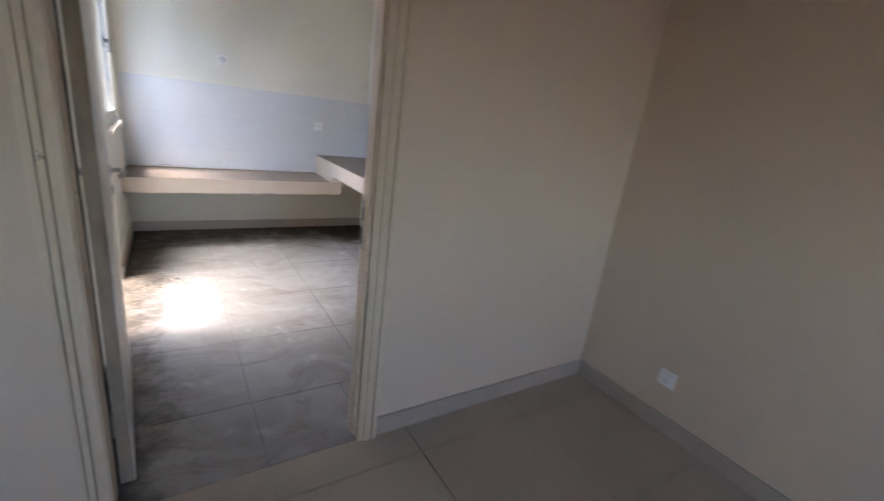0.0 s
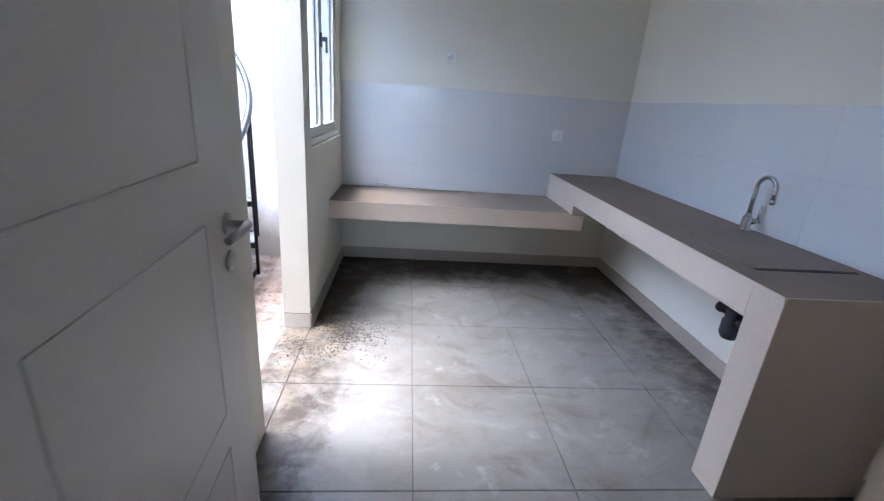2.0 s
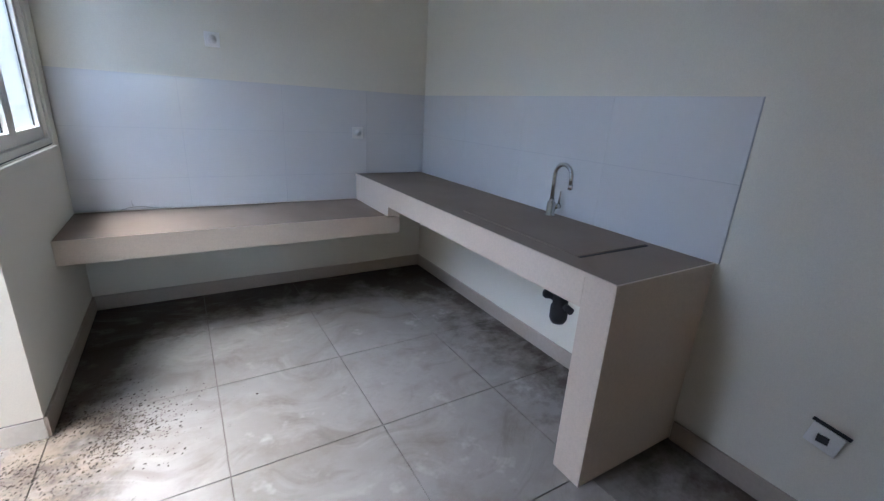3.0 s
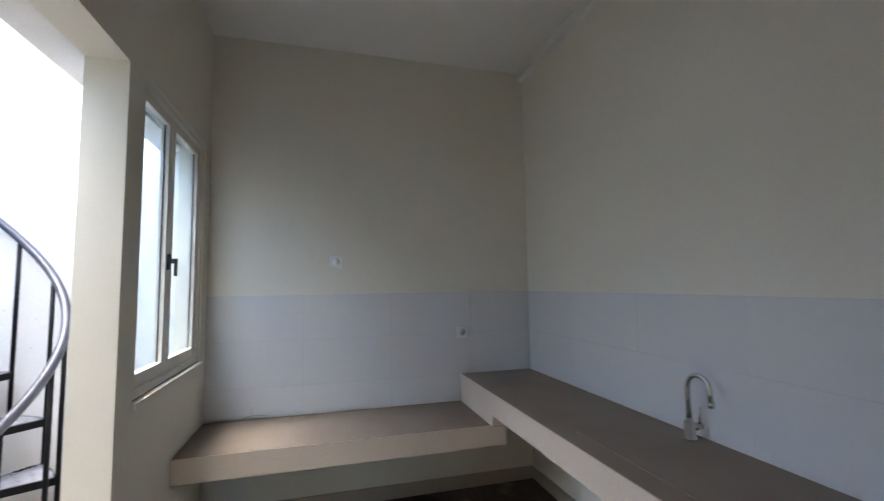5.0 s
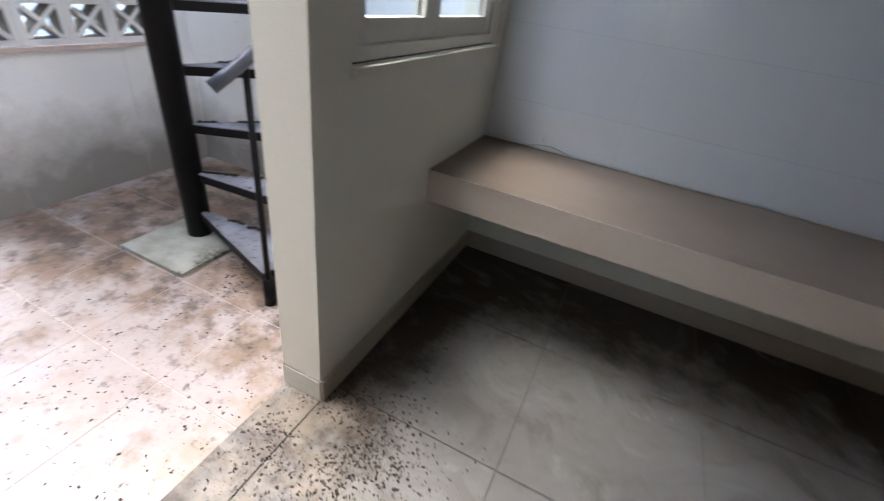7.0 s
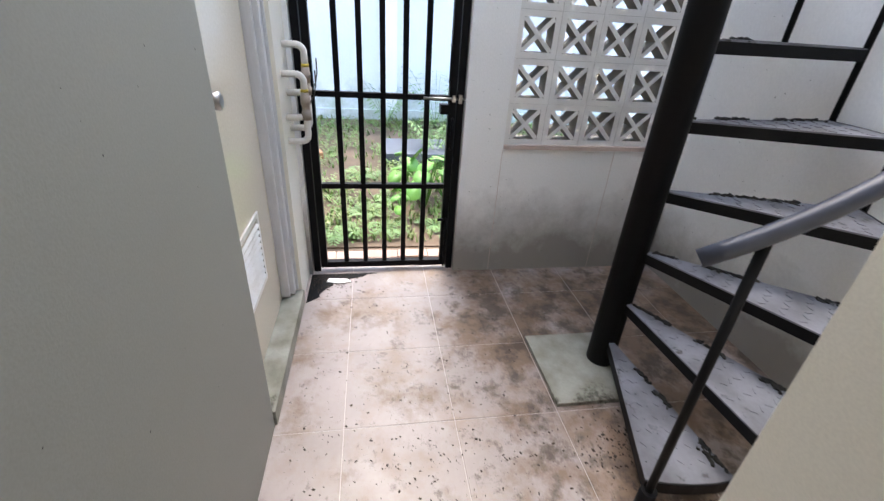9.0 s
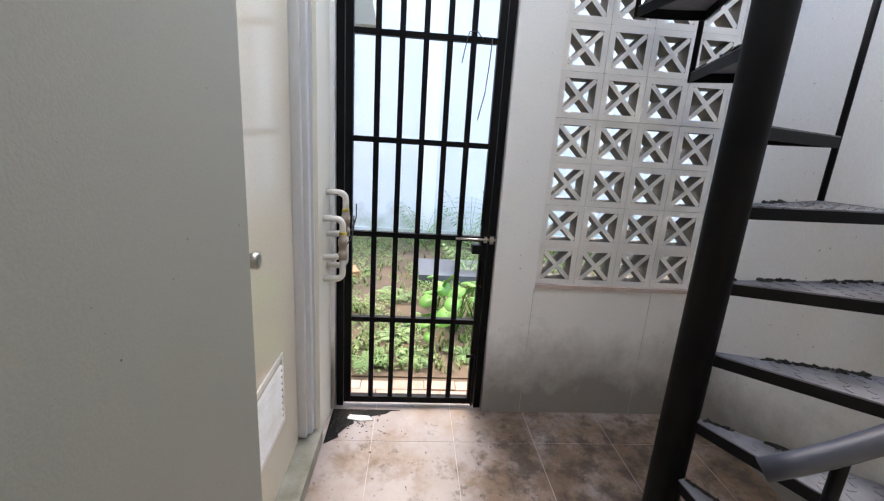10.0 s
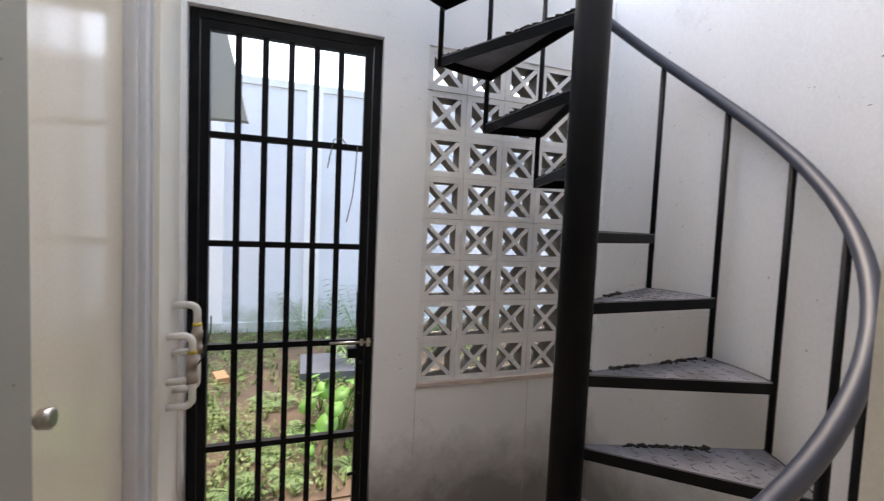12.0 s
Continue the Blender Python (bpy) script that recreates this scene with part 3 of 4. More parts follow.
wall_socket("white wall socket on the blue-grey wall tiles", pose(1.727, KY - 0.005, 1.123))
wall_socket("white wall socket low on the hall wall", pose(HALL_E, -0.335, 0.285, 0, 0, -90))


def broken_socket():
    t = thing("socket_box", "open wall box with its cover hanging tilted", "socket", (KX, 0.70, 0.365))
    part("cover", moved(boxes((-0.014, -0.003, -0.045, 0.045, -0.04, 0.04), bevel=0.003), pose(0, 0, 0, 10, 0, 0)), SOCKET, t)
    part("hole", boxes((-0.017, -0.0145, -0.014, 0.018, -0.016, 0.012)), RUBBER, t, "dark cable hole")
    part("flap", moved(boxes((-0.02, -0.004, -0.055, 0.05, 0.045, 0.051)), pose(0, 0, 0, 8, 0, 0)), RUBBER, t, "dark lid edge")


broken_socket()


# ---- window ----
def window():
    y0, y1, z0, z1 = WIN
    w = thing("window_1", "cream aluminium casement window with two panes", "window")
    tagged(w, kind="structure")
    f = 0.035
    part("window_frame", boxes((-0.11, -0.008, y0, y0 + f, z0, z1), (-0.11, -0.008, y1 - f, y1, z0, z1), (-0.11, -0.008, y0 + f, y1 - f, z0, z0 + f), (-0.11, -0.008, y0 + f, y1 - f, z1 - f, z1), bevel=0.003), ALU, w)
    part("window_sill", boxes((-0.02, 0.016, y0 - 0.005, y1 + 0.01, z0 - 0.026, z0 - 0.0045), bevel=0.002), WALL, w)
    mid = 2.915
    for a, b in ((y0 + f + 0.002, mid - 0.001), (mid + 0.001, y1 - f - 0.002)):
        s = part("sash", boxes((-0.065, -0.024, a, a + 0.048, z0 + f + 0.002, z1 - f - 0.002), (-0.065, -0.024, b - 0.048, b, z0 + f + 0.002, z1 - f - 0.002),
                               (-0.065, -0.024, a + 0.048, b - 0.048, z0 + f + 0.002, z0 + f + 0.06), (-0.065, -0.024, a + 0.048, b - 0.048, z1 - f - 0.05, z1 - f - 0.002), bevel=0.003), ALU, w)
        g = part("pane", boxes((-0.052, -0.047, a + 0.04, b - 0.04, z0 + f + 0.05, z1 - f - 0.045)), GLASS, s)
        g.visible_shadow = False
        part("gasket", boxes((-0.0468, -0.042, a + 0.0482, a + 0.053, z0 + f + 0.06, z1 - f - 0.05), (-0.0468, -0.042, b - 0.053, b - 0.0482, z0 + f + 0.06, z1 - f - 0.05)), RUBBER, s)
    part("gap", boxes((-0.02, -0.006, y0 + 0.004, y1 - 0.004, z0 - 0.004, z0 + 0.004)), RUBBER, w, "dark gap above the sill")
    h = part("handle", moved(boxes((-0.03, -0.018, -0.013, 0.013, -0.04, 0.04), (-0.02, 0.012, -0.009, 0.009, -0.008, 0.018), (0.0, 0.014, -0.008, 0.008, -0.07, 0.018), bevel=0.004), pose(0.01, mid - 0.03, 1.61)), RUBBER, w, "black window handle")
    return w


window()


# ---- kitchen door with its frame ----
def doorway():
    d = thing("door_1", "white panelled kitchen door standing open", "door")
    tagged(d, kind="structure")
    # lining with a stop and stepped casing on the hall side
    for x, s, r in ((DOOR_L, -1, 0.040), (DOOR_R, 1, 0.060)):
        u, v = x + s * r, x + s * 0.07
        w, front = (x, HALL_N - 0.012) if s < 0 else (x + 0.012, HALL_N + 0.030)
        part("jamb", boxes((min(x, v), max(x, v), front, HALL_N + 0.094, 0, DOOR_H + 0.035), (min(u, v), max(u, v), HALL_N + 0.0942, KS + 0.012, 0, DOOR_H + 0.035), bevel=0.002), CASING, d)
        if s > 0:
            part("jamb", boxes((w, v, HALL_N - 0.012, front - 0.0003, 0, DOOR_H + 0.035), bevel=0.002), CASING, d)
        for y, o in ((HALL_N - 0.012, -1),):
            bm = bmesh.new()
            steps = ((0.003, 0.028, 0.022), (0.036, 0.051, 0.028), (0.058, 0.077, 0.020)) if s < 0 else ((0.013, 0.024, 0.006), (0.029, 0.062, 0.012), (0.066, 0.086, 0.016))
            for k, (a, b, dep) in enumerate(steps):
                u, v = x + s * a, x + s * b
                box(bm, min(u, v), max(u, v), y + o * dep, y if b < 0.065 else HALL_N - 0.0005, 0, DOOR_H + b, bevel=0.003)
            box(bm, min(x + s * 0.004, x + s * 0.068), max(x + s * 0.004, x + s * 0.068), y - 0.002, y + 0.0, 0, DOOR_H + 0.02)
            part("casing", bm, CASING, d)
    for y, o in ((HALL_N, -1), (KS, 1)):
        part("casing", boxes((DOOR_L, DOOR_R, min(y, y + o * 0.02), max(y, y + o * 0.02), DOOR_H + 0.004, DOOR_H + 0.1), bevel=0.003), CASING, d)
    part("jamb", boxes((DOOR_L, DOOR_R, HALL_N - 0.012, KS + 0.012, DOOR_H, DOOR_H + 0.035)), CASING, d)
    # strip added to stand for the dark of the narrow hinge gap
    part("gap_strip", boxes((DOOR_L - 0.039, DOOR_L + 0.004, HALL_N + 0.0945, HALL_N + 0.107, 0.002, DOOR_H - 0.001), bevel=0.002), HINGE_GAP, d, "dark brown strip for the shade in the hinge gap")
    bm = bmesh.new()
    tube(bm, [(DOOR_L - 0.001, 0.238, 1.085), (DOOR_L + 0.0006, 0.238, 1.085)], 0.006, 12)
    part("screw_hole", bm, RUBBER, d, "dark round screw hole")
    part("strike_plate", boxes((DOOR_R - 0.0022, DOOR_R + 0.0005, 0.250, 0.2735, 0.868, 1.064), bevel=0.001), STEEL, d, "steel strike plate")
    part("strike_holes", boxes((DOOR_R - 0.0030, DOOR_R - 0.0023, 0.255, 0.269, 0.985, 1.035), (DOOR_R - 0.0030, DOOR_R - 0.0023, 0.255, 0.269, 0.888, 0.955)), RUBBER, d)
    # leaf: along +y from the hinge, with grooved panels on both faces
    W, T, H = 0.80, 0.042, 2.035
    leaf = part("leaf", boxes((-T / 2, T / 2, 0, W, 0, H), bevel=0.002), DOOR, d)
    edge = part("leaf_edge", boxes((-T / 2 + 0.002, T / 2 - 0.002, -0.003, 0.0005, 0.002, H - 0.002)), WORN, leaf, "worn unpainted hinge edge, darkened for shade")

    def groove(x, a, b, z0, z1, z2=None):
        """Thin darker beads that stand for the shaded groove round a panel; z2 tilts its lower edge."""
        bm = bmesh.new()
        lo = z0 if z2 is None else z2
        loop = [(x, a, z0), (x, b, lo), (x, b, z1), (x, a, z1), (x, a, z0)]
        for p, q in zip(loop, loop[1:]):
            tube(bm, [p, q], 0.0017, 6)
        return bm
    for x in (T / 2, -T / 2):
        for z0, z1 in ((1.16, 1.90), (0.56, 1.03), (0.12, 0.46)):
            part("groove_line", groove(x, 0.142, 0.62, z0, z1), GROOVE_SHADE, leaf)
    for z in (0.26, 1.82):
        bm = boxes((-T / 2 + 0.004, T / 2 - 0.004, -0.0045, -0.0032, z - 0.05, z + 0.05))
        tube(bm, [(-T / 2 - 0.004, -0.006, z - 0.05), (-T / 2 - 0.004, -0.006, z + 0.05)], 0.006, 10)
        part("hinge", bm, UNION, leaf, "rusty brown hinge")
    for o in (1, -1):
        x = o * T / 2
        bm = bmesh.new()
        tube(bm, [(x, W - 0.06, 1.0), (x + o * 0.006, W - 0.06, 1.0), (x + o * 0.0061, W - 0.06, 1.0), (x + o * 0.05, W - 0.06, 1.0)], [0.027, 0.026, 0.011, 0.010], 18)
        tube(bm, [(x + o * 0.046, W - 0.055, 1.0), (x + o * 0.05, W - 0.09, 1.0), (x + o * 0.047, W - 0.13, 0.998), (x + o * 0.036, W - 0.165, 0.992)], [0.011, 0.010, 0.010, 0.009], 12)
        part("handle", bm, STEEL, leaf, "brushed steel lever handle")
        bm = bmesh.new()
        tube(bm, [(x, W - 0.06, 0.91), (x + o * 0.006, W - 0.06, 0.91), (x + o * 0.008, W - 0.06, 0.91)], [0.025, 0.024, 0.012], 18)
        part("lock_cylinder", bm, STEEL, leaf)
    leaf.matrix_basis = pose(0.143, 0.295, 0.012, 0, 0, 3.7)
    return d


doorway()


# ---- bathroom door ----
def bathroom_door():
    d = thing("door_2", "cream plastic bathroom door with a louvre vent", "door")
    tagged(d, kind="structure")
    x0, x1, y = -1.615, -0.905, 1.41
    leaf = part("leaf", boxes((x0, x1, y - 0.035, y, 0.05, 2.56), bevel=0.002), PVC_DOOR, d)
    part("vent_frame", boxes((-1.42, -1.10, y, y + 0.006, 0.575, 0.595), (-1.42, -1.10, y, y + 0.006, 0.30, 0.32), (-1.42, -1.40, y, y + 0.006, 0.32, 0.575), (-1.12, -1.10, y, y + 0.006, 0.32, 0.575)), PVC, leaf)
    for k in range(9):
        z = 0.333 + k * 0.0275
        part("slat", moved(boxes((-1.40, -1.12, -0.002, 0.012, -0.001, 0.001)), Matrix.Translation((0, y, z)) @ pose(0, 0, 0, -40, 0, 0)), PVC, leaf)
    bm = bmesh.new()
    tube(bm, [(-1.07, y, 1.055), (-1.07, y + 0.008, 1.055), (-1.07, y + 0.0081, 1.055), (-1.07, y + 0.03, 1.055), (-1.07, y + 0.034, 1.055), (-1.07, y + 0.055, 1.055), (-1.07, y + 0.06, 1.055)],
         [0.03, 0.028, 0.012, 0.012, 0.022, 0.024, 0.016], 18)
    part("knob", bm, STEEL, leaf, "round steel knob")
    for a, b, dep in ((-1.645, -1.62, 0.035), (-1.685, -1.647, 0.055), (-1.70, -1.687, 0.065)):
        part("casing", boxes((a, b, y - 0.05, y + dep, 0.06, 2.6), bevel=0.004), PVC_FRAME, d)
    part("threshold", boxes((-1.70, -0.945, 1.36, 1.50, YF, 0.048), bevel=0.004), CONCRETE, d, "raised threshold with a pale tile")
    part("lining", boxes((-1.70, -0.948, 1.36, y + 0.05, 2.562, 2.6)), PVC, d)
    return d


bathroom_door()


def vent_louvre():
    v = thing("vent_window", "white louvred vent high in the bathroom wall", "vent", (0, 0, 0))
    a, b, c, d = VENT
    part("frame", boxes((a, a + 0.012, 1.37, CORNER_Y - 0.03, c, d), (b - 0.03, b, 1.37, CORNER_Y - 0.03, c, d), (a + 0.012, b - 0.03, 1.37, CORNER_Y - 0.03, c, c + 0.012), (a + 0.012, b - 0.03, 1.37, CORNER_Y - 0.03, d - 0.03, d)), CASING, v)
    for x in (a + 0.09, a + 0.25, a + 0.41):
        part("mullion", boxes((x - 0.02, x + 0.02, 1.38, CORNER_Y - 0.05, c + 0.012, d - 0.03)), DOOR, v)
    part("backing", boxes((a + 0.001, b - 0.001, 1.361, 1.369, c + 0.001, d - 0.001)), GROUT, v)


vent_louvre()


# ---- steel gate ----
def steel_gate():
    g = thing("metal_gate", "black painted steel bar gate with a bolt", "gate", (GX - 0.05, 0, 0))
    a, b, h = GATE[0] + 0.004, GATE[1] - 0.004, GATE[2] - 0.004
    zs = (0.484, 0.935, 1.385, 1.842)
    part("outer_frame", boxes((-0.02, 0.02, a, a + 0.035, YF, h), (-0.02, 0.02, b - 0.035, b, YF, h), (-0.02, 0.02, a + 0.035, b - 0.035, h - 0.035, h), bevel=0.002), BLACK, g)
    l, r = a + 0.039, b - 0.039
    part("gate_frame", boxes((-0.018, 0.018, l, l + 0.035, 0.0, h - 0.04), (-0.018, 0.018, r - 0.035, r, 0.0, h - 0.04), (-0.018, 0.018, l + 0.035, r - 0.035, 0.0, 0.035), (-0.018, 0.018, l + 0.035, r - 0.035, h - 0.075, h - 0.04), bevel=0.002), BLACK, g)
    for z in zs:
        part("crossbar", boxes((-0.015, 0.015, l + 0.035, r - 0.035, z - 0.013, z + 0.013), bevel=0.002), BLACK, g)
    n = 5
    for k in range(n):
        y = l + 0.035 + (r - l - 0.07) * (k + 1) / (n + 1)
        part("bar", boxes((-0.012, 0.012, y - 0.0125, y + 0.0125, 0.035, h - 0.075)), BLACK, g)
    bm = bmesh.new()
    tube(bm, [(0.026, r - 0.16, 0.935), (0.026, b + 0.005, 0.935)], 0.006, 10)
    box(bm, 0.0185, 0.032, r - 0.02, r - 0.005, 0.92, 0.95)
    box(bm, 0.0205, 0.034, b - 0.03, b - 0.012, 0.915, 0.955)
    part("bolt", bm, STEEL, g, "worn steel slide bolt")
    part("lock_box", boxes((-0.03, 0.028, r - 0.075, r - 0.028, 0.86, 0.905), bevel=0.003), BLACK, g)
    bm = bmesh.new()
    tube(bm, [(0.02, r - 0.015, 0.84), (0.045, r - 0.015, 0.83), (0.045, r - 0.015, 0.70), (0.02, r - 0.015, 0.69)], 0.008, 8)
    part("pull_handle", bm, BLACK, g)
    bm = bmesh.new()
    tube(bm, [(0.02, r - 0.04, 1.17), (0.04, r - 0.04, 1.165), (0.04, r - 0.04, 1.02), (0.02, r - 0.04, 1.01)], 0.005, 8)
    part("pull_handle", bm, BLACK, g)
    bm = bmesh.new()
    tube(bm, [(0.028, r - 0.012, 0.0), (0.028, r - 0.012, 0.30)], 0.007, 10)
    tube(bm, [(0.028, r - 0.012, 0.30), (0.028, r - 0.06, 0.295)], 0.008, 10)
    part("drop_bolt", bm, BLACK, g)
    w = thing("wire", "thin loose wire tied to the gate bar", "wire", (GX - 0.05, 0, 0))
    bm = bmesh.new()
    tube(bm, [(0.017, r - 0.10, 1.842), (0.02, r - 0.13, 1.875), (0.022, r - 0.165, 1.87), (0.02, r - 0.18, 1.80), (0.02, r - 0.19, 1.74)], 0.0025, 6)
    tube(bm, [(0.017, r - 0.06, 1.85), (0.02, r - 0.065, 1.75), (0.02, r - 0.075, 1.62), (0.02, r - 0.10, 1.50)], 0.0025, 6)
    part("strand", bm, WIRE, w)
    return g


steel_gate()


# ---- pipes by the gate ----
def water_pipes():
    for x, dz, tp, e in ((-1.795, -0.005, 1.045, -0.03), (-1.875, 0.035, 1.11, 0.02)):
        t = thing("water_pipe", "white plastic pipe loop with a brown union", "pipe", (x, CORNER_Y, dz), "water pipes beside the gate")
        R = 0.014
        o = 0.085
        bm = bmesh.new()
        tube(bm, [(0, 0.0, tp), (0, o - 0.03, tp)] + arc((0, o - 0.03, tp - 0.03), 0.03, 90, 0, (0, 1, 0), (0, 0, 1), 6) + [(0, o, 0.98 + e)], R, 14)
        part("upper_pipe", bm, PVC, t)
        bm = bmesh.new()
        tube(bm, [(0, o, 0.90 + e), (0, o, 0.83)] + arc((0, o - 0.03, 0.80), 0.03, 0, -90, (0, 1, 0), (0, 0, 1), 6) + [(0, 0, 0.77)], R, 14)
        part("lower_pipe", bm, PVC, t)
        bm = bmesh.new()
        tube(bm, [(0, 0, 0.90 + e), (0, 0.04, 0.90 + e), (0, o - 0.012, 0.905 + e)], R, 14)
        part("stub_pipe", bm, PVC, t)
        bm = bmesh.new()
        tube(bm, [(0, o, 0.893 + e), (0, o, 0.925 + e), (0, o, 0.926 + e), (0, o, 0.955 + e), (0, o, 0.956 + e), (0, o, 0.985 + e), (0, o, 0.986 + e), (0, o, 1.005 + e)], [0.021, 0.021, 0.018, 0.018, 0.021, 0.021, 0.018, 0.018], 10)
        part("union", bm, UNION, t, "brown threaded union")
        bm = bmesh.new()
        tube(bm, [(0, o, 1.006 + e), (0, o, 1.018 + e)], R + 0.002, 14)
        part("tape", bm, BRASS, t, "yellow thread tape")
        bm = bmesh.new()
        tube(bm, [(-0.01, o + 0.018, 0.93), (-0.02, o + 0.035, 0.96), (-0.02, o + 0.045, 1.0), (-0.02, o + 0.045, 1.06)], 0.003, 6)
        part("cable_tie", bm, WIRE, t)


water_pipes()


# ---- breeze blocks ----
def breeze_blocks():
    root = structure("breeze_block_screen", boxes((GX - 0.12, GX + 0.012, B0, B1, BLK[1] - 0.02, BLK[1] + 0.001)), SILL, "white breeze block screen in the yard wall", "screen")
    e, s = PITCH / 2 - 0.0005, 0.073
    bm = boxes((-0.11, 0, -e, e, s, e), (-0.09, 0, -e, e, -e, -s), (-0.09, 0, -e, -s, -s, s), (-0.09, 0, s, e, -s, s))
    for a in (45, -45):
        box(bm, -0.088, -0.002, -0.099, 0.099, -0.0105, 0.0105, m=pose(0, 0, 0, a, 0, 0))
    me = mesh_of(bm, "breeze_block", BLOCK)
    # faces turned into the holes take the painted shade colour
    me.materials.append(REVEAL_SHADE)
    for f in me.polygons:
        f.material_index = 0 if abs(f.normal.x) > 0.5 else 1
    for i in range(4):
        for j in range(8):
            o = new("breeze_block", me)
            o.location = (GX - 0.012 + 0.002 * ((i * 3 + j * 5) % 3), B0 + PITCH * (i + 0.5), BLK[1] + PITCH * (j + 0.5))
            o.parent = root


breeze_blocks()


# ---- spiral stair ----
SC, SR, RISE, STEP, A0, Z1 = (-1.156, 2.824), 0.672, 0.2385, 22.44, -18.1, 0.075


def tread_z(k):
    """Height of a tread; the lowest two risers are uneven."""
    return Z1 + RISE * k + (0.055, 0.012)[k] if k < 2 else Z1 + RISE * k


def spiral_stair():
    t = thing("spiral_staircase", "black steel spiral staircase with dusty chequer-plate treads", "staircase", (SC[0], SC[1], YF))
    bm = bmesh.new()
    tube(bm, [(0, 0, 0), (0, 0, 3.6)], 0.057, 28)
    part("pole", bm, BLACK, t)
    n = 13
    for k in range(n):
        z = tread_z(k) - YF
        a0, a1 = radians(A0 + STEP * k), radians(A0 + STEP * (k + 1) + 1.5)
        ring = [(0.05 * math.cos(a0), 0.05 * math.sin(a0))] + [(SR * math.cos(a0 + (a1 - a0) * q / 4), SR * math.sin(a0 + (a1 - a0) * q / 4)) for q in range(5)] + [(0.05 * math.cos(a1), 0.05 * math.sin(a1))]
        bm = bmesh.new()
        prism(bm, ring, z - 0.005, z)
        # raised bars of the chequer plate
        rng = random.Random(k)
        for q in range(9):
            rr = 0.16 + 0.055 * q
            for w in range(int(2 + rr * 9)):
                aa = a0 + (a1 - a0) * (w + 0.7) / (int(2 + rr * 9) + 0.4)
                box(bm, -0.011, 0.011, -0.003, 0.003, 0, 0.002, m=Matrix.Translation((rr * math.cos(aa), rr * math.sin(aa), z)) @ pose(0, 0, 0, 0, 0, math.degrees(aa) + (45 if (q + w) % 2 else -45)))
        tread = part("tread", bm, PLATE, t, "dusty chequer-plate tread" if k == 0 else "")
        for a, o in ((a0, 1), (a1, -1)):
            d, s = Vector((math.cos(a), math.sin(a), 0)), Vector((-math.sin(a), math.cos(a), 0)) * o
            bm = bmesh.new()
            prism(bm, [tuple((d * r + s * w)[:2]) for r, w in ((0.05, 0), (SR, 0), (SR, 0.006), (0.05, 0.006))], z - 0.042, z - 0.0052)
            part("edge_bar", bm, BLACK, tread)
        bm = bmesh.new()
        out = [(r * math.cos(a0 + (a1 - a0) * q / 4), r * math.sin(a0 + (a1 - a0) * q / 4)) for r, qs in ((SR + 0.004, range(5)), (SR - 0.002, range(4, -1, -1))) for q in qs]
        prism(bm, out, z - 0.042, z + 0.001)
        part("edge_bar", bm, BLACK, tread)
        # crumbled moss along the riser edge
        bm = bmesh.new()
        for q in range(150):
            r = rng.uniform(0.07, SR * 0.97)
            if noise.noise((r * 9, k * 3.7, 0.5)) < -0.05:
                continue
            aa = a1 - abs(rng.gauss(0, 0.022)) - 0.006
            sx = rng.uniform(0.003, 0.012)
            box(bm, -sx, sx, -sx * 0.45, sx * 0.45, -0.001, rng.uniform(0.001, 0.007), m=Matrix.Translation((r * math.cos(aa), r * math.sin(aa), z)) @ pose(0, 0, 0, rng.uniform(-25, 25), rng.uniform(-25, 25), math.degrees(aa) + rng.uniform(-50, 50)))
        tagged(part("moss", bm, MOSS, tread, "crumbled black moss" if k == 0 else ""), kind="stuff")
    # handrail follows the helix
    rr = SR + 0.014

    def rail_z(a):
        k = (a - A0) / STEP
        return 0.93 - YF + 0.19 * k + 0.0045 * k * k
    pts = [(rr * math.cos(radians(a)), rr * math.sin(radians(a)), rail_z(a)) for a in [-26 + 4 * q for q in range(80)]]
    bm = bmesh.new()
    tube(bm, pts, 0.021, 16)
    part("handrail", bm, RAIL, t, "grey painted tube handrail")
    for k in range(n):
        a = A0 + STEP * k + 1.0
        z = tread_z(k) - YF
        lo = 0.0 if k == 0 else tread_z(k - 1) - YF - 0.04
        bm = bmesh.new()
        d = Vector((math.cos(radians(a)), math.sin(radians(a)), 0)) * rr
        tube(bm, [d + Vector((0, 0, lo)), d + Vector((0, 0, rail_z(a) - 0.015))], 0.0115, 10)
        if k == 0:
            tube(bm, [d + Vector((0, 0, 0)), d + Vector((0, 0, z - 0.02))], 0.024, 12)
        part("baluster", bm, BLACK, t)
    return t


spiral_stair()


# ---- access cover by the stair ----
tagged(part("concrete_cover", boxes((-1.325, -0.925, 2.535, 2.935, YF + 0.0005, YF + 0.02), bevel=0.003), CONCRETE), "mossy square concrete cover on the yard floor", "cover slab")


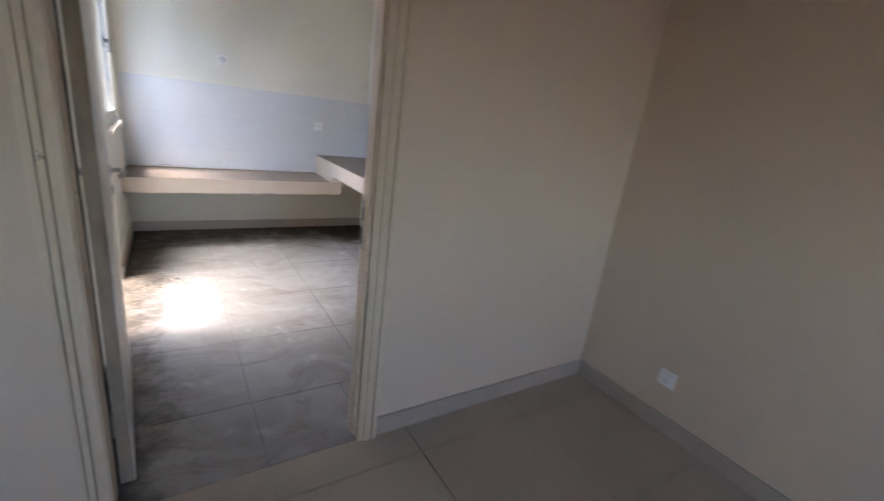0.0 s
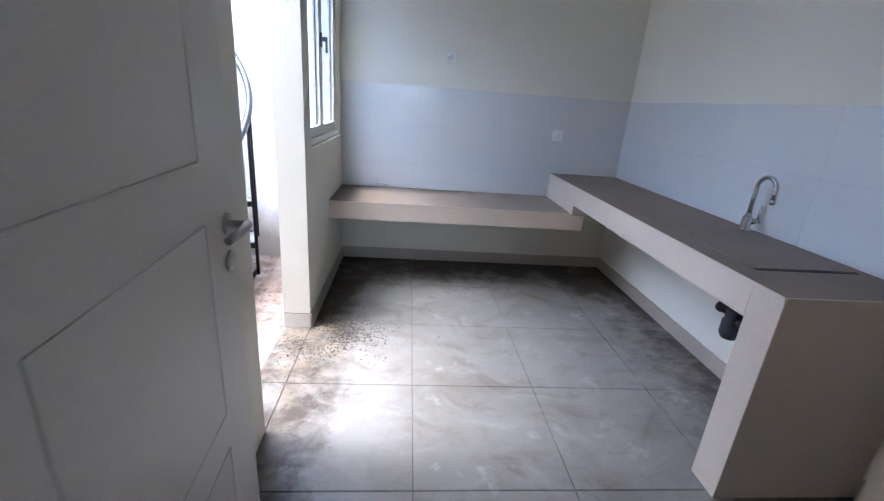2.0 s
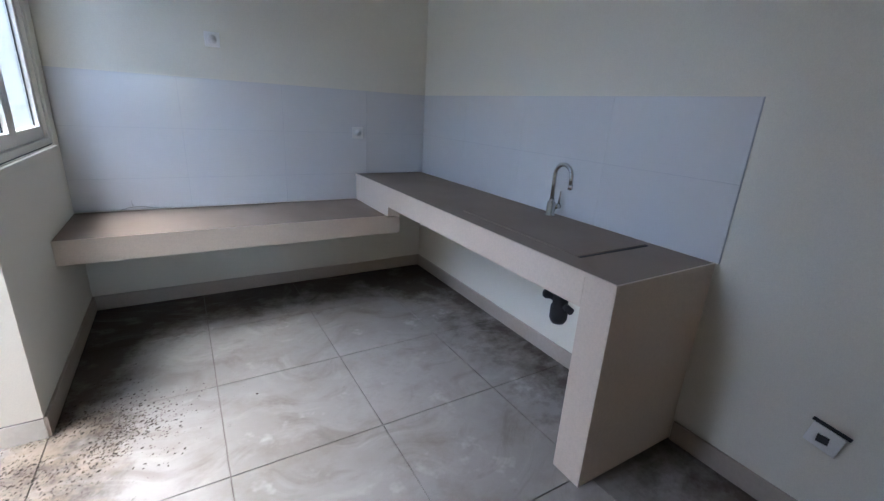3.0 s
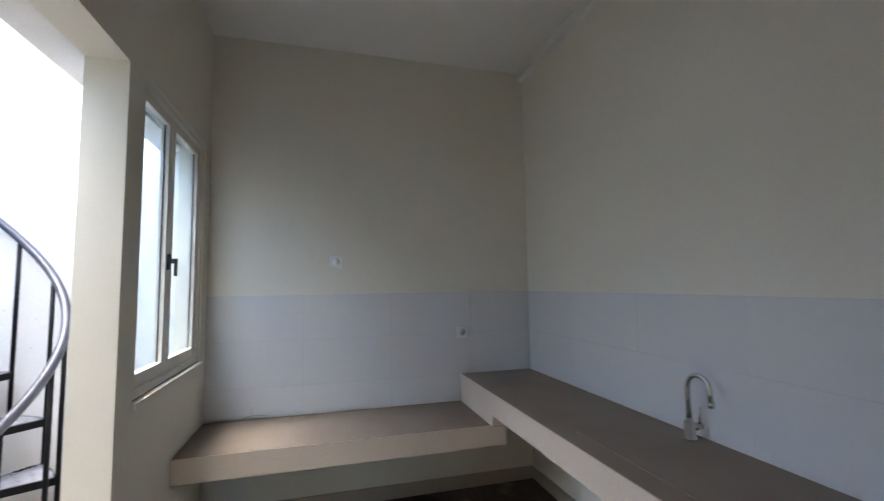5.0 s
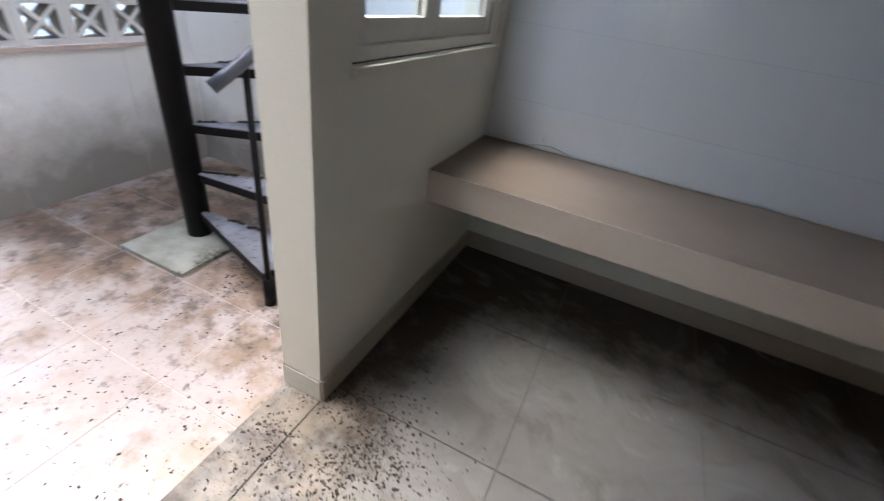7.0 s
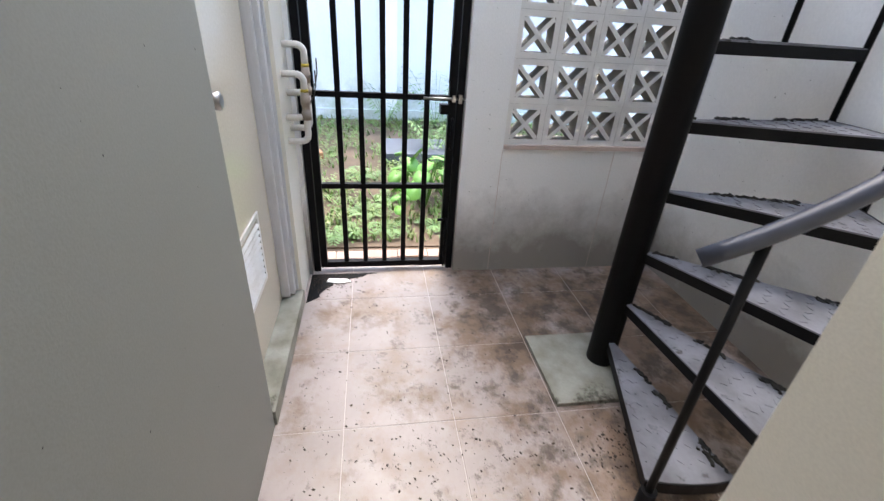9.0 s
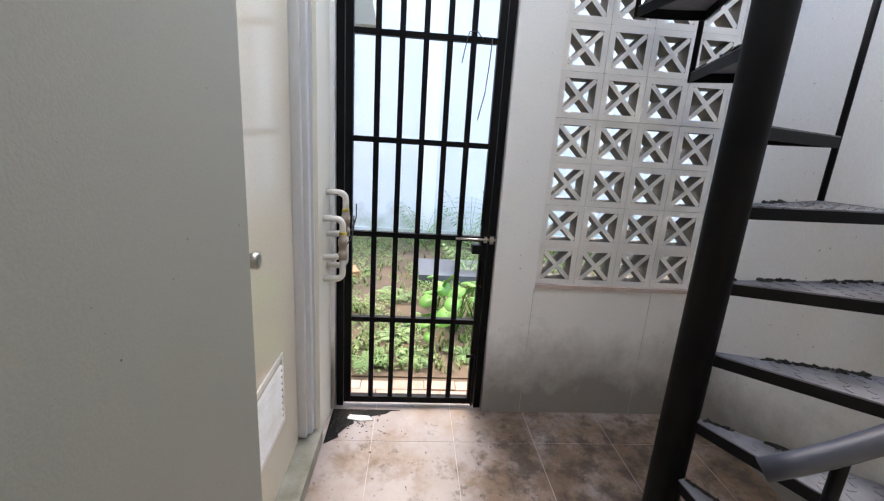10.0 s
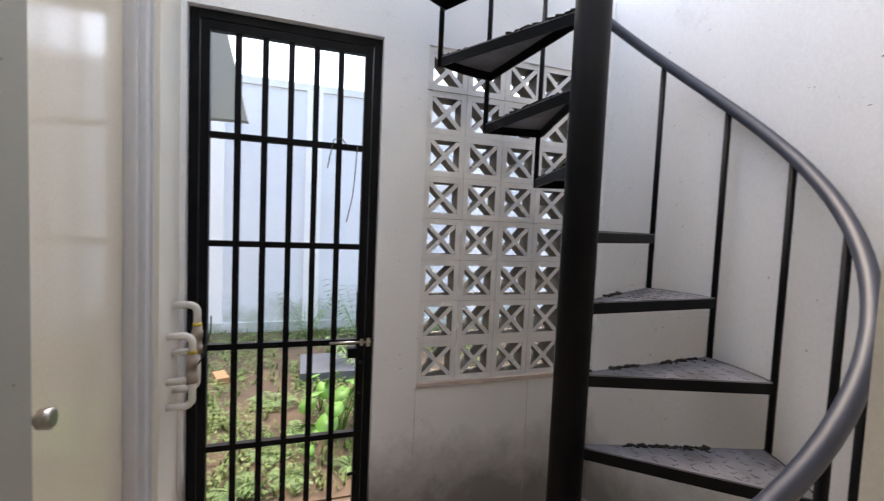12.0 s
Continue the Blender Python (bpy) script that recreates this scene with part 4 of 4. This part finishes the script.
# ---- debris on the floors ----
def debris(name, label, count, centre, spread, z, box_limit, size, seed):
    rng = random.Random(seed)
    bm = bmesh.new()
    n = 0
    while n < count:
        x, y = rng.gauss(centre[0], spread[0]), rng.gauss(centre[1], spread[1])
        if not (box_limit[0] < x < box_limit[1] and box_limit[2] < y < box_limit[3]):
            n += 1
            continue
        if noise.noise((x * 6, y * 6, seed)) < rng.uniform(-0.5, 0.25):
            n += 1
            continue
        s = size[0] + (size[1] - size[0]) * rng.random() ** 3
        a = rng.uniform(0, math.pi)
        w = s * rng.uniform(0.25, 0.9)
        c = [bm.verts.new((x + p * s * math.cos(a) - q * w * math.sin(a), y + p * s * math.sin(a) + q * w * math.cos(a), z + h)) for p, q, h in ((-1, -1, 0), (1, -0.6, 0), (0.8, 1, 0), (-0.9, 0.7, 0), (0, 0, s * rng.uniform(0.3, 0.8)))]
        for i in range(4):
            bm.faces.new((c[i], c[(i + 1) % 4], c[4]))
        n += 1
    return tagged(part(name, bm, DEBRIS), label, "debris", kind="stuff")


debris("floor_debris", "dark crumbs and leaf bits at the pier foot", 6500, (0.08, 2.25), (0.18, 0.13), 0.001, (-0.13, 1.1, 1.5, 3.2), (0.0008, 0.0062), 3)
debris("yard_debris", "dark leaf bits scattered over yard tiles", 2600, (-0.72, 2.15), (0.50, 0.36), YF + 0.001, (-1.9, -0.17, 1.52, 3.4), (0.0008, 0.0058), 4)
debris("gate_debris", "black wet dirt in the corner by the gate", 900, (-1.90, 1.56), (0.07, 0.08), YF + 0.001, (-1.95, -1.6, 1.51, 1.9), (0.003, 0.008), 5)
debris("stair_debris", "black moss crumbs under the first tread", 1000, (-0.62, 2.74), (0.15, 0.10), YF + 0.001, (-1.2, -0.2, 2.4, 3.2), (0.002, 0.008), 6)



def paint_spill():
    rng = random.Random(8)
    bm = bmesh.new()
    pts = [(-1.95, 1.505), (-1.68, 1.505), (-1.70, 1.53)]
    for k in range(14):
        u = k / 13
        pts.append((-1.72 - 0.22 * u + rng.uniform(-0.02, 0.02), 1.55 + 0.30 * u * u + rng.uniform(-0.02, 0.02)))
    pts.append((-1.95, 1.86))
    prism(bm, pts, YF + 0.0004, YF + 0.0016)
    tagged(part("paint_spill", bm, BLACK), "black paint spilled on tiles by the gate", "stain")
    bm = bmesh.new()
    prism(bm, [(-1.90, 1.60), (-1.87, 1.59), (-1.85, 1.66), (-1.86, 1.72), (-1.89, 1.70)], YF + 0.002, YF + 0.006)
    tagged(part("paper_scrap", bm, SOCKET), "white paper scrap on the black spill", "scrap")


paint_spill()

# ---- garden beyond the gate ----
GZ = -0.12
structure("garden_soil", boxes((-6.55, -2.45, -3, 9, -0.3, GZ)), SOIL, "brown garden soil with weeds", "soil")
path = structure("brick_path", boxes((-2.45, GX - 0.15, -3, 9, -0.3, GZ - 0.01)), SOIL, "strip of worn paving bricks outside the gate", "path")
GWX = -6.55
structure("garden_wall", boxes((GWX - 0.15, GWX, -6, 12, -0.3, 3.35), (GWX - 0.17, GWX + 0.03, -6, 12, 3.35, 3.45), (GWX, GWX + 0.08, -6, 12, -0.3, 0.02)), GARDEN_WALL, "pale blue-grey boundary wall with a moss-stained foot", "wall")
for y in (-0.6, 0.72, 2.0, 3.3, 4.6, 5.9):
    structure("pilaster", boxes((GWX, GWX + 0.06, y, y + 0.22, 0.02, 3.35)), PILASTER, "white pilaster on the boundary wall", "pilaster")
def eave():
    bm = bmesh.new()
    prism(bm, [(-1.505, 2.32), (-0.6, 2.30), (-0.6, 3.6), (-1.20, 3.6)], 0.0, 0.12)
    moved(bm, Matrix(((0, 0, 1, -4.12), (-1, 0, 0, 0), (0, 1, 0, 0), (0, 0, 0, 1))))
    box(bm, -4.0, -3.0, 0.2, 0.6, -0.3, 3.6)
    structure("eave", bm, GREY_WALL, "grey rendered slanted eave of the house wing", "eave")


eave()


def grass():
    rng = random.Random(11)
    bm = bmesh.new()
    for q in range(5200):
        x, y = rng.uniform(-6.5, -2.5), rng.uniform(0.0, 4.6)
        if noise.noise((x * 1.3, y * 1.3, 0.3)) < -0.12 and rng.random() < 0.75:
            continue
        for w in range(3):
            a, h, lean = rng.uniform(0, 6.3), rng.uniform(0.02, 0.085), rng.uniform(0.02, 0.07)
            dx, dy = math.cos(a), math.sin(a)
            wd = rng.uniform(0.004, 0.010)
            v = [bm.verts.new(p) for p in ((x - dy * wd, y + dx * wd, GZ), (x + dy * wd, y - dx * wd, GZ), (x + dx * lean * 0.5 + dy * wd * 0.7, y + dy * lean * 0.5 - dx * wd * 0.7, GZ + h * 0.7),
                                           (x + dx * lean * 0.5 - dy * wd * 0.7, y + dy * lean * 0.5 + dx * wd * 0.7, GZ + h * 0.7), (x + dx * lean, y + dy * lean, GZ + h))]
            bm.faces.new(v[:4])
            bm.faces.new((v[3], v[2], v[4]))
    tagged(part("grass", bm, GRASS), "green weeds and grass over the soil", "grass", kind="stuff")


grass()


def weeds():
    """Low leafy weeds in patches between bare soil."""
    rng = random.Random(17)
    verts, faces = [], []
    for q in range(5200):
        x, y = rng.uniform(-6.4, -2.5), rng.uniform(0.2, 4.4)
        if noise.noise((x * 1.1 + 4, y * 1.6, 1.7)) < -0.22:
            continue
        for w in range(5):
            a, r = rng.uniform(0, 6.3), rng.uniform(0.01, 0.05)
            s, h, t = rng.uniform(0.007, 0.019), rng.uniform(0.012, 0.08), rng.uniform(-0.4, 0.6)
            cx, cy, dx, dy = x + r * math.cos(a), y + r * math.sin(a), math.cos(a), math.sin(a)
            i = len(verts)
            for u, v in ((-1, 0), (-0.2, 0.55), (1.1, 0), (-0.2, -0.55)):
                verts.append((cx + s * (u * dx - v * dy), cy + s * (u * dy + v * dx), GZ + h + s * u * t))
            faces.append((i, i + 1, i + 2, i + 3))
    me = bpy.data.meshes.new("weeds")
    me.from_pydata(verts, [], faces)
    me.materials.append(WEED)
    tagged(new("weeds", me), "patches of low light green leafy weeds", "weeds", kind="stuff")


weeds()


def leafy_plant(at, leaves, size, seed, label):
    """Broad heart-shaped leaves on arched stalks."""
    rng = random.Random(seed)
    t = thing("broadleaf_plant", label, "plant", at, "broad-leaved plants in the garden")
    for k in range(leaves):
        a = 2 * math.pi * k / leaves + rng.uniform(-0.4, 0.4)
        r, h = rng.uniform(0.06, 0.28) * size / 0.17, rng.uniform(0.15, 0.44) * size / 0.17
        top = Vector((r * math.cos(a), r * math.sin(a), h))
        bm = bmesh.new()
        tube(bm, [(0, 0, 0), top * 0.5 + Vector((0, 0, h * 0.2)), top], [0.006, 0.005, 0.004], 6)
        stalk = part("stalk", bm, LEAF, t)
        bm = bmesh.new()
        s = size * rng.uniform(0.75, 1.15)
        ring = []
        for i in range(16):
            u = 2 * math.pi * i / 16
            w = s * 0.5 * (1 - 0.25 * math.cos(u)) * (0.75 if i == 8 else 1)
            ring.append(bm.verts.new((w * math.cos(u) + 0.3 * s, w * 0.85 * math.sin(u), 0.05 * s * math.cos(2 * u) - 0.1 * s * abs(math.cos(u)))))
        c = bm.verts.new((0.3 * s, 0, 0.0))
        for i in range(16):
            f = bm.faces.new((ring[i], ring[(i + 1) % 16], c))
            f.smooth = True
        moved(bm, Matrix.Translation(top) @ pose(0, 0, 0, 0, rng.uniform(10, 55), math.degrees(a)))
        ext = bmesh.ops.extrude_face_region(bm, geom=list(bm.faces))
        bmesh.ops.translate(bm, verts=[v for v in ext["geom"] if isinstance(v, bmesh.types.BMVert)], vec=(0, 0, -0.002))
        part("leaf", bm, LEAF, stalk)


leafy_plant((-3.15, 2.28, GZ), 10, 0.165, 1, "bright green broad-leaved plant in the soil")
leafy_plant((-3.3, 2.46, GZ), 10, 0.175, 2, "bright green broad-leaved plant in the soil")
leafy_plant((-3.6, 2.15, GZ), 7, 0.14, 5, "bright green broad-leaved plant in the soil")
leafy_plant((-2.9, 2.06, GZ), 5, 0.09, 3, "small broad-leaved seedling near the bricks")


def fern(at, fronds, length, seed, upright=0.5, label="light green fern growing in the soil"):
    rng = random.Random(seed)
    t = thing("fern", label, "fern", at, "ferns in the garden")
    for k in range(fronds):
        a = 2 * math.pi * k / fronds + rng.uniform(-0.3, 0.3)
        d = Vector((math.cos(a), math.sin(a), 0))
        s = Vector((-math.sin(a), math.cos(a), 0))
        L = length * rng.uniform(0.7, 1.1)
        bm = bmesh.new()
        spine = [d * L * u * (1 - upright * 0.4) + Vector((0, 0, L * (upright * 1.4 * u - 0.75 * u * u * (1 - upright * 0.5)))) for u in [q / 8 for q in range(9)]]
        tube(bm, spine, [0.004 - 0.0003 * q for q in range(9)], 5)
        for q in range(1, 9):
            for o in (1, -1):
                w = L * 0.28 * math.sin(math.pi * (q + 0.5) / 10)
                p = spine[q]
                tip = p + s * o * w + d * w * 0.4 - Vector((0, 0, w * 0.25))
                m2 = (p + tip) / 2
                v = [bm.verts.new(x) for x in (p, m2 + d * 0.013, tip, m2 - d * 0.013)]
                bm.faces.new(v)
        part("frond", bm, FERN, t)


fern((-2.62, 1.62, GZ), 7, 0.22, 1)
fern((-2.7, 1.95, GZ), 6, 0.20, 2)
fern((-3.3, 1.98, GZ), 6, 0.20, 4)
fern((-3.9, 1.75, GZ), 7, 0.28, 9)
fern((-2.75, 2.3, GZ), 7, 0.17, 10)
fern((-3.0, 1.8, GZ), 7, 0.2, 12)
fern((-4.6, 2.55, GZ), 9, 0.5, 6, 0.9, "tall light green weed by the garden wall")
fern((-6.1, 2.05, GZ), 9, 0.6, 7, 0.95, "tall light green weed by the garden wall")
fern((-6.1, 2.75, GZ), 9, 0.8, 8, 0.95, "tall light green weed by the garden wall")
tagged(part("cover_slab", boxes((-4.95, -4.3, 1.98, 2.9, GZ - 0.01, GZ + 0.11), bevel=0.006), SLATE), "grey concrete cover slab lying in the garden", "slab")
tagged(part("clay_brick", moved(boxes((-0.12, 0.12, -0.055, 0.055, 0, 0.07), bevel=0.004), pose(-4.55, 1.24, GZ, 0, 0, 20)), TERRACOTTA), "orange clay brick lying on the soil", "brick")

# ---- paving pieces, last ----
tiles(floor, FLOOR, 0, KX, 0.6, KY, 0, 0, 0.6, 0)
tiles(floor, FLOOR, 0, DOOR_L - 0.05, KS, 0.6, 0, 0, 0.6, 0)
tiles(floor, FLOOR, DOOR_R + 0.07, KX, KS, 0.6, 0, 0, 0.6, 0)
tiles(floor, FLOOR, -WT, 0, CORNER_Y, PIER_Y, -WT, 0, 0.6, 0)
tiles(floor, FLOOR, DOOR_L - 0.05, DOOR_R + 0.07, HALL_N, 0.6, 0, 0, 0.6, 0)
tiles(hall_floor, HALL_FLOOR, HALL_W, HALL_E, HALL_S, HALL_N, 0, 0, 0.6, 0, 0.003)
tiles(yard_floor, YARD_TILE, GX - 0.15, -WT, CORNER_Y, KY - 0.012, -1.705, 2.13, 0.4, YF, 0.003, edge=0.0005)


def paving():
    rng = random.Random(2)
    me = mesh_of(boxes((-0.098, 0.098, -0.048, 0.048, -0.05, 0), bevel=0.006), "brick", BRICK)
    for i in range(3):
        for j in range(-6, 26):
            o = new("brick", me)
            o.location = (-2.15 - 0.1 * i - 0.002, 0.9 + 0.2 * j * 0.5 * 2 + (0.1 if i % 2 else 0), GZ + rng.uniform(-0.004, 0.006))
            o.rotation_euler = (rng.uniform(-0.03, 0.03), rng.uniform(-0.03, 0.03), radians(90) + rng.uniform(-0.03, 0.03))
            o.parent = path


paving()
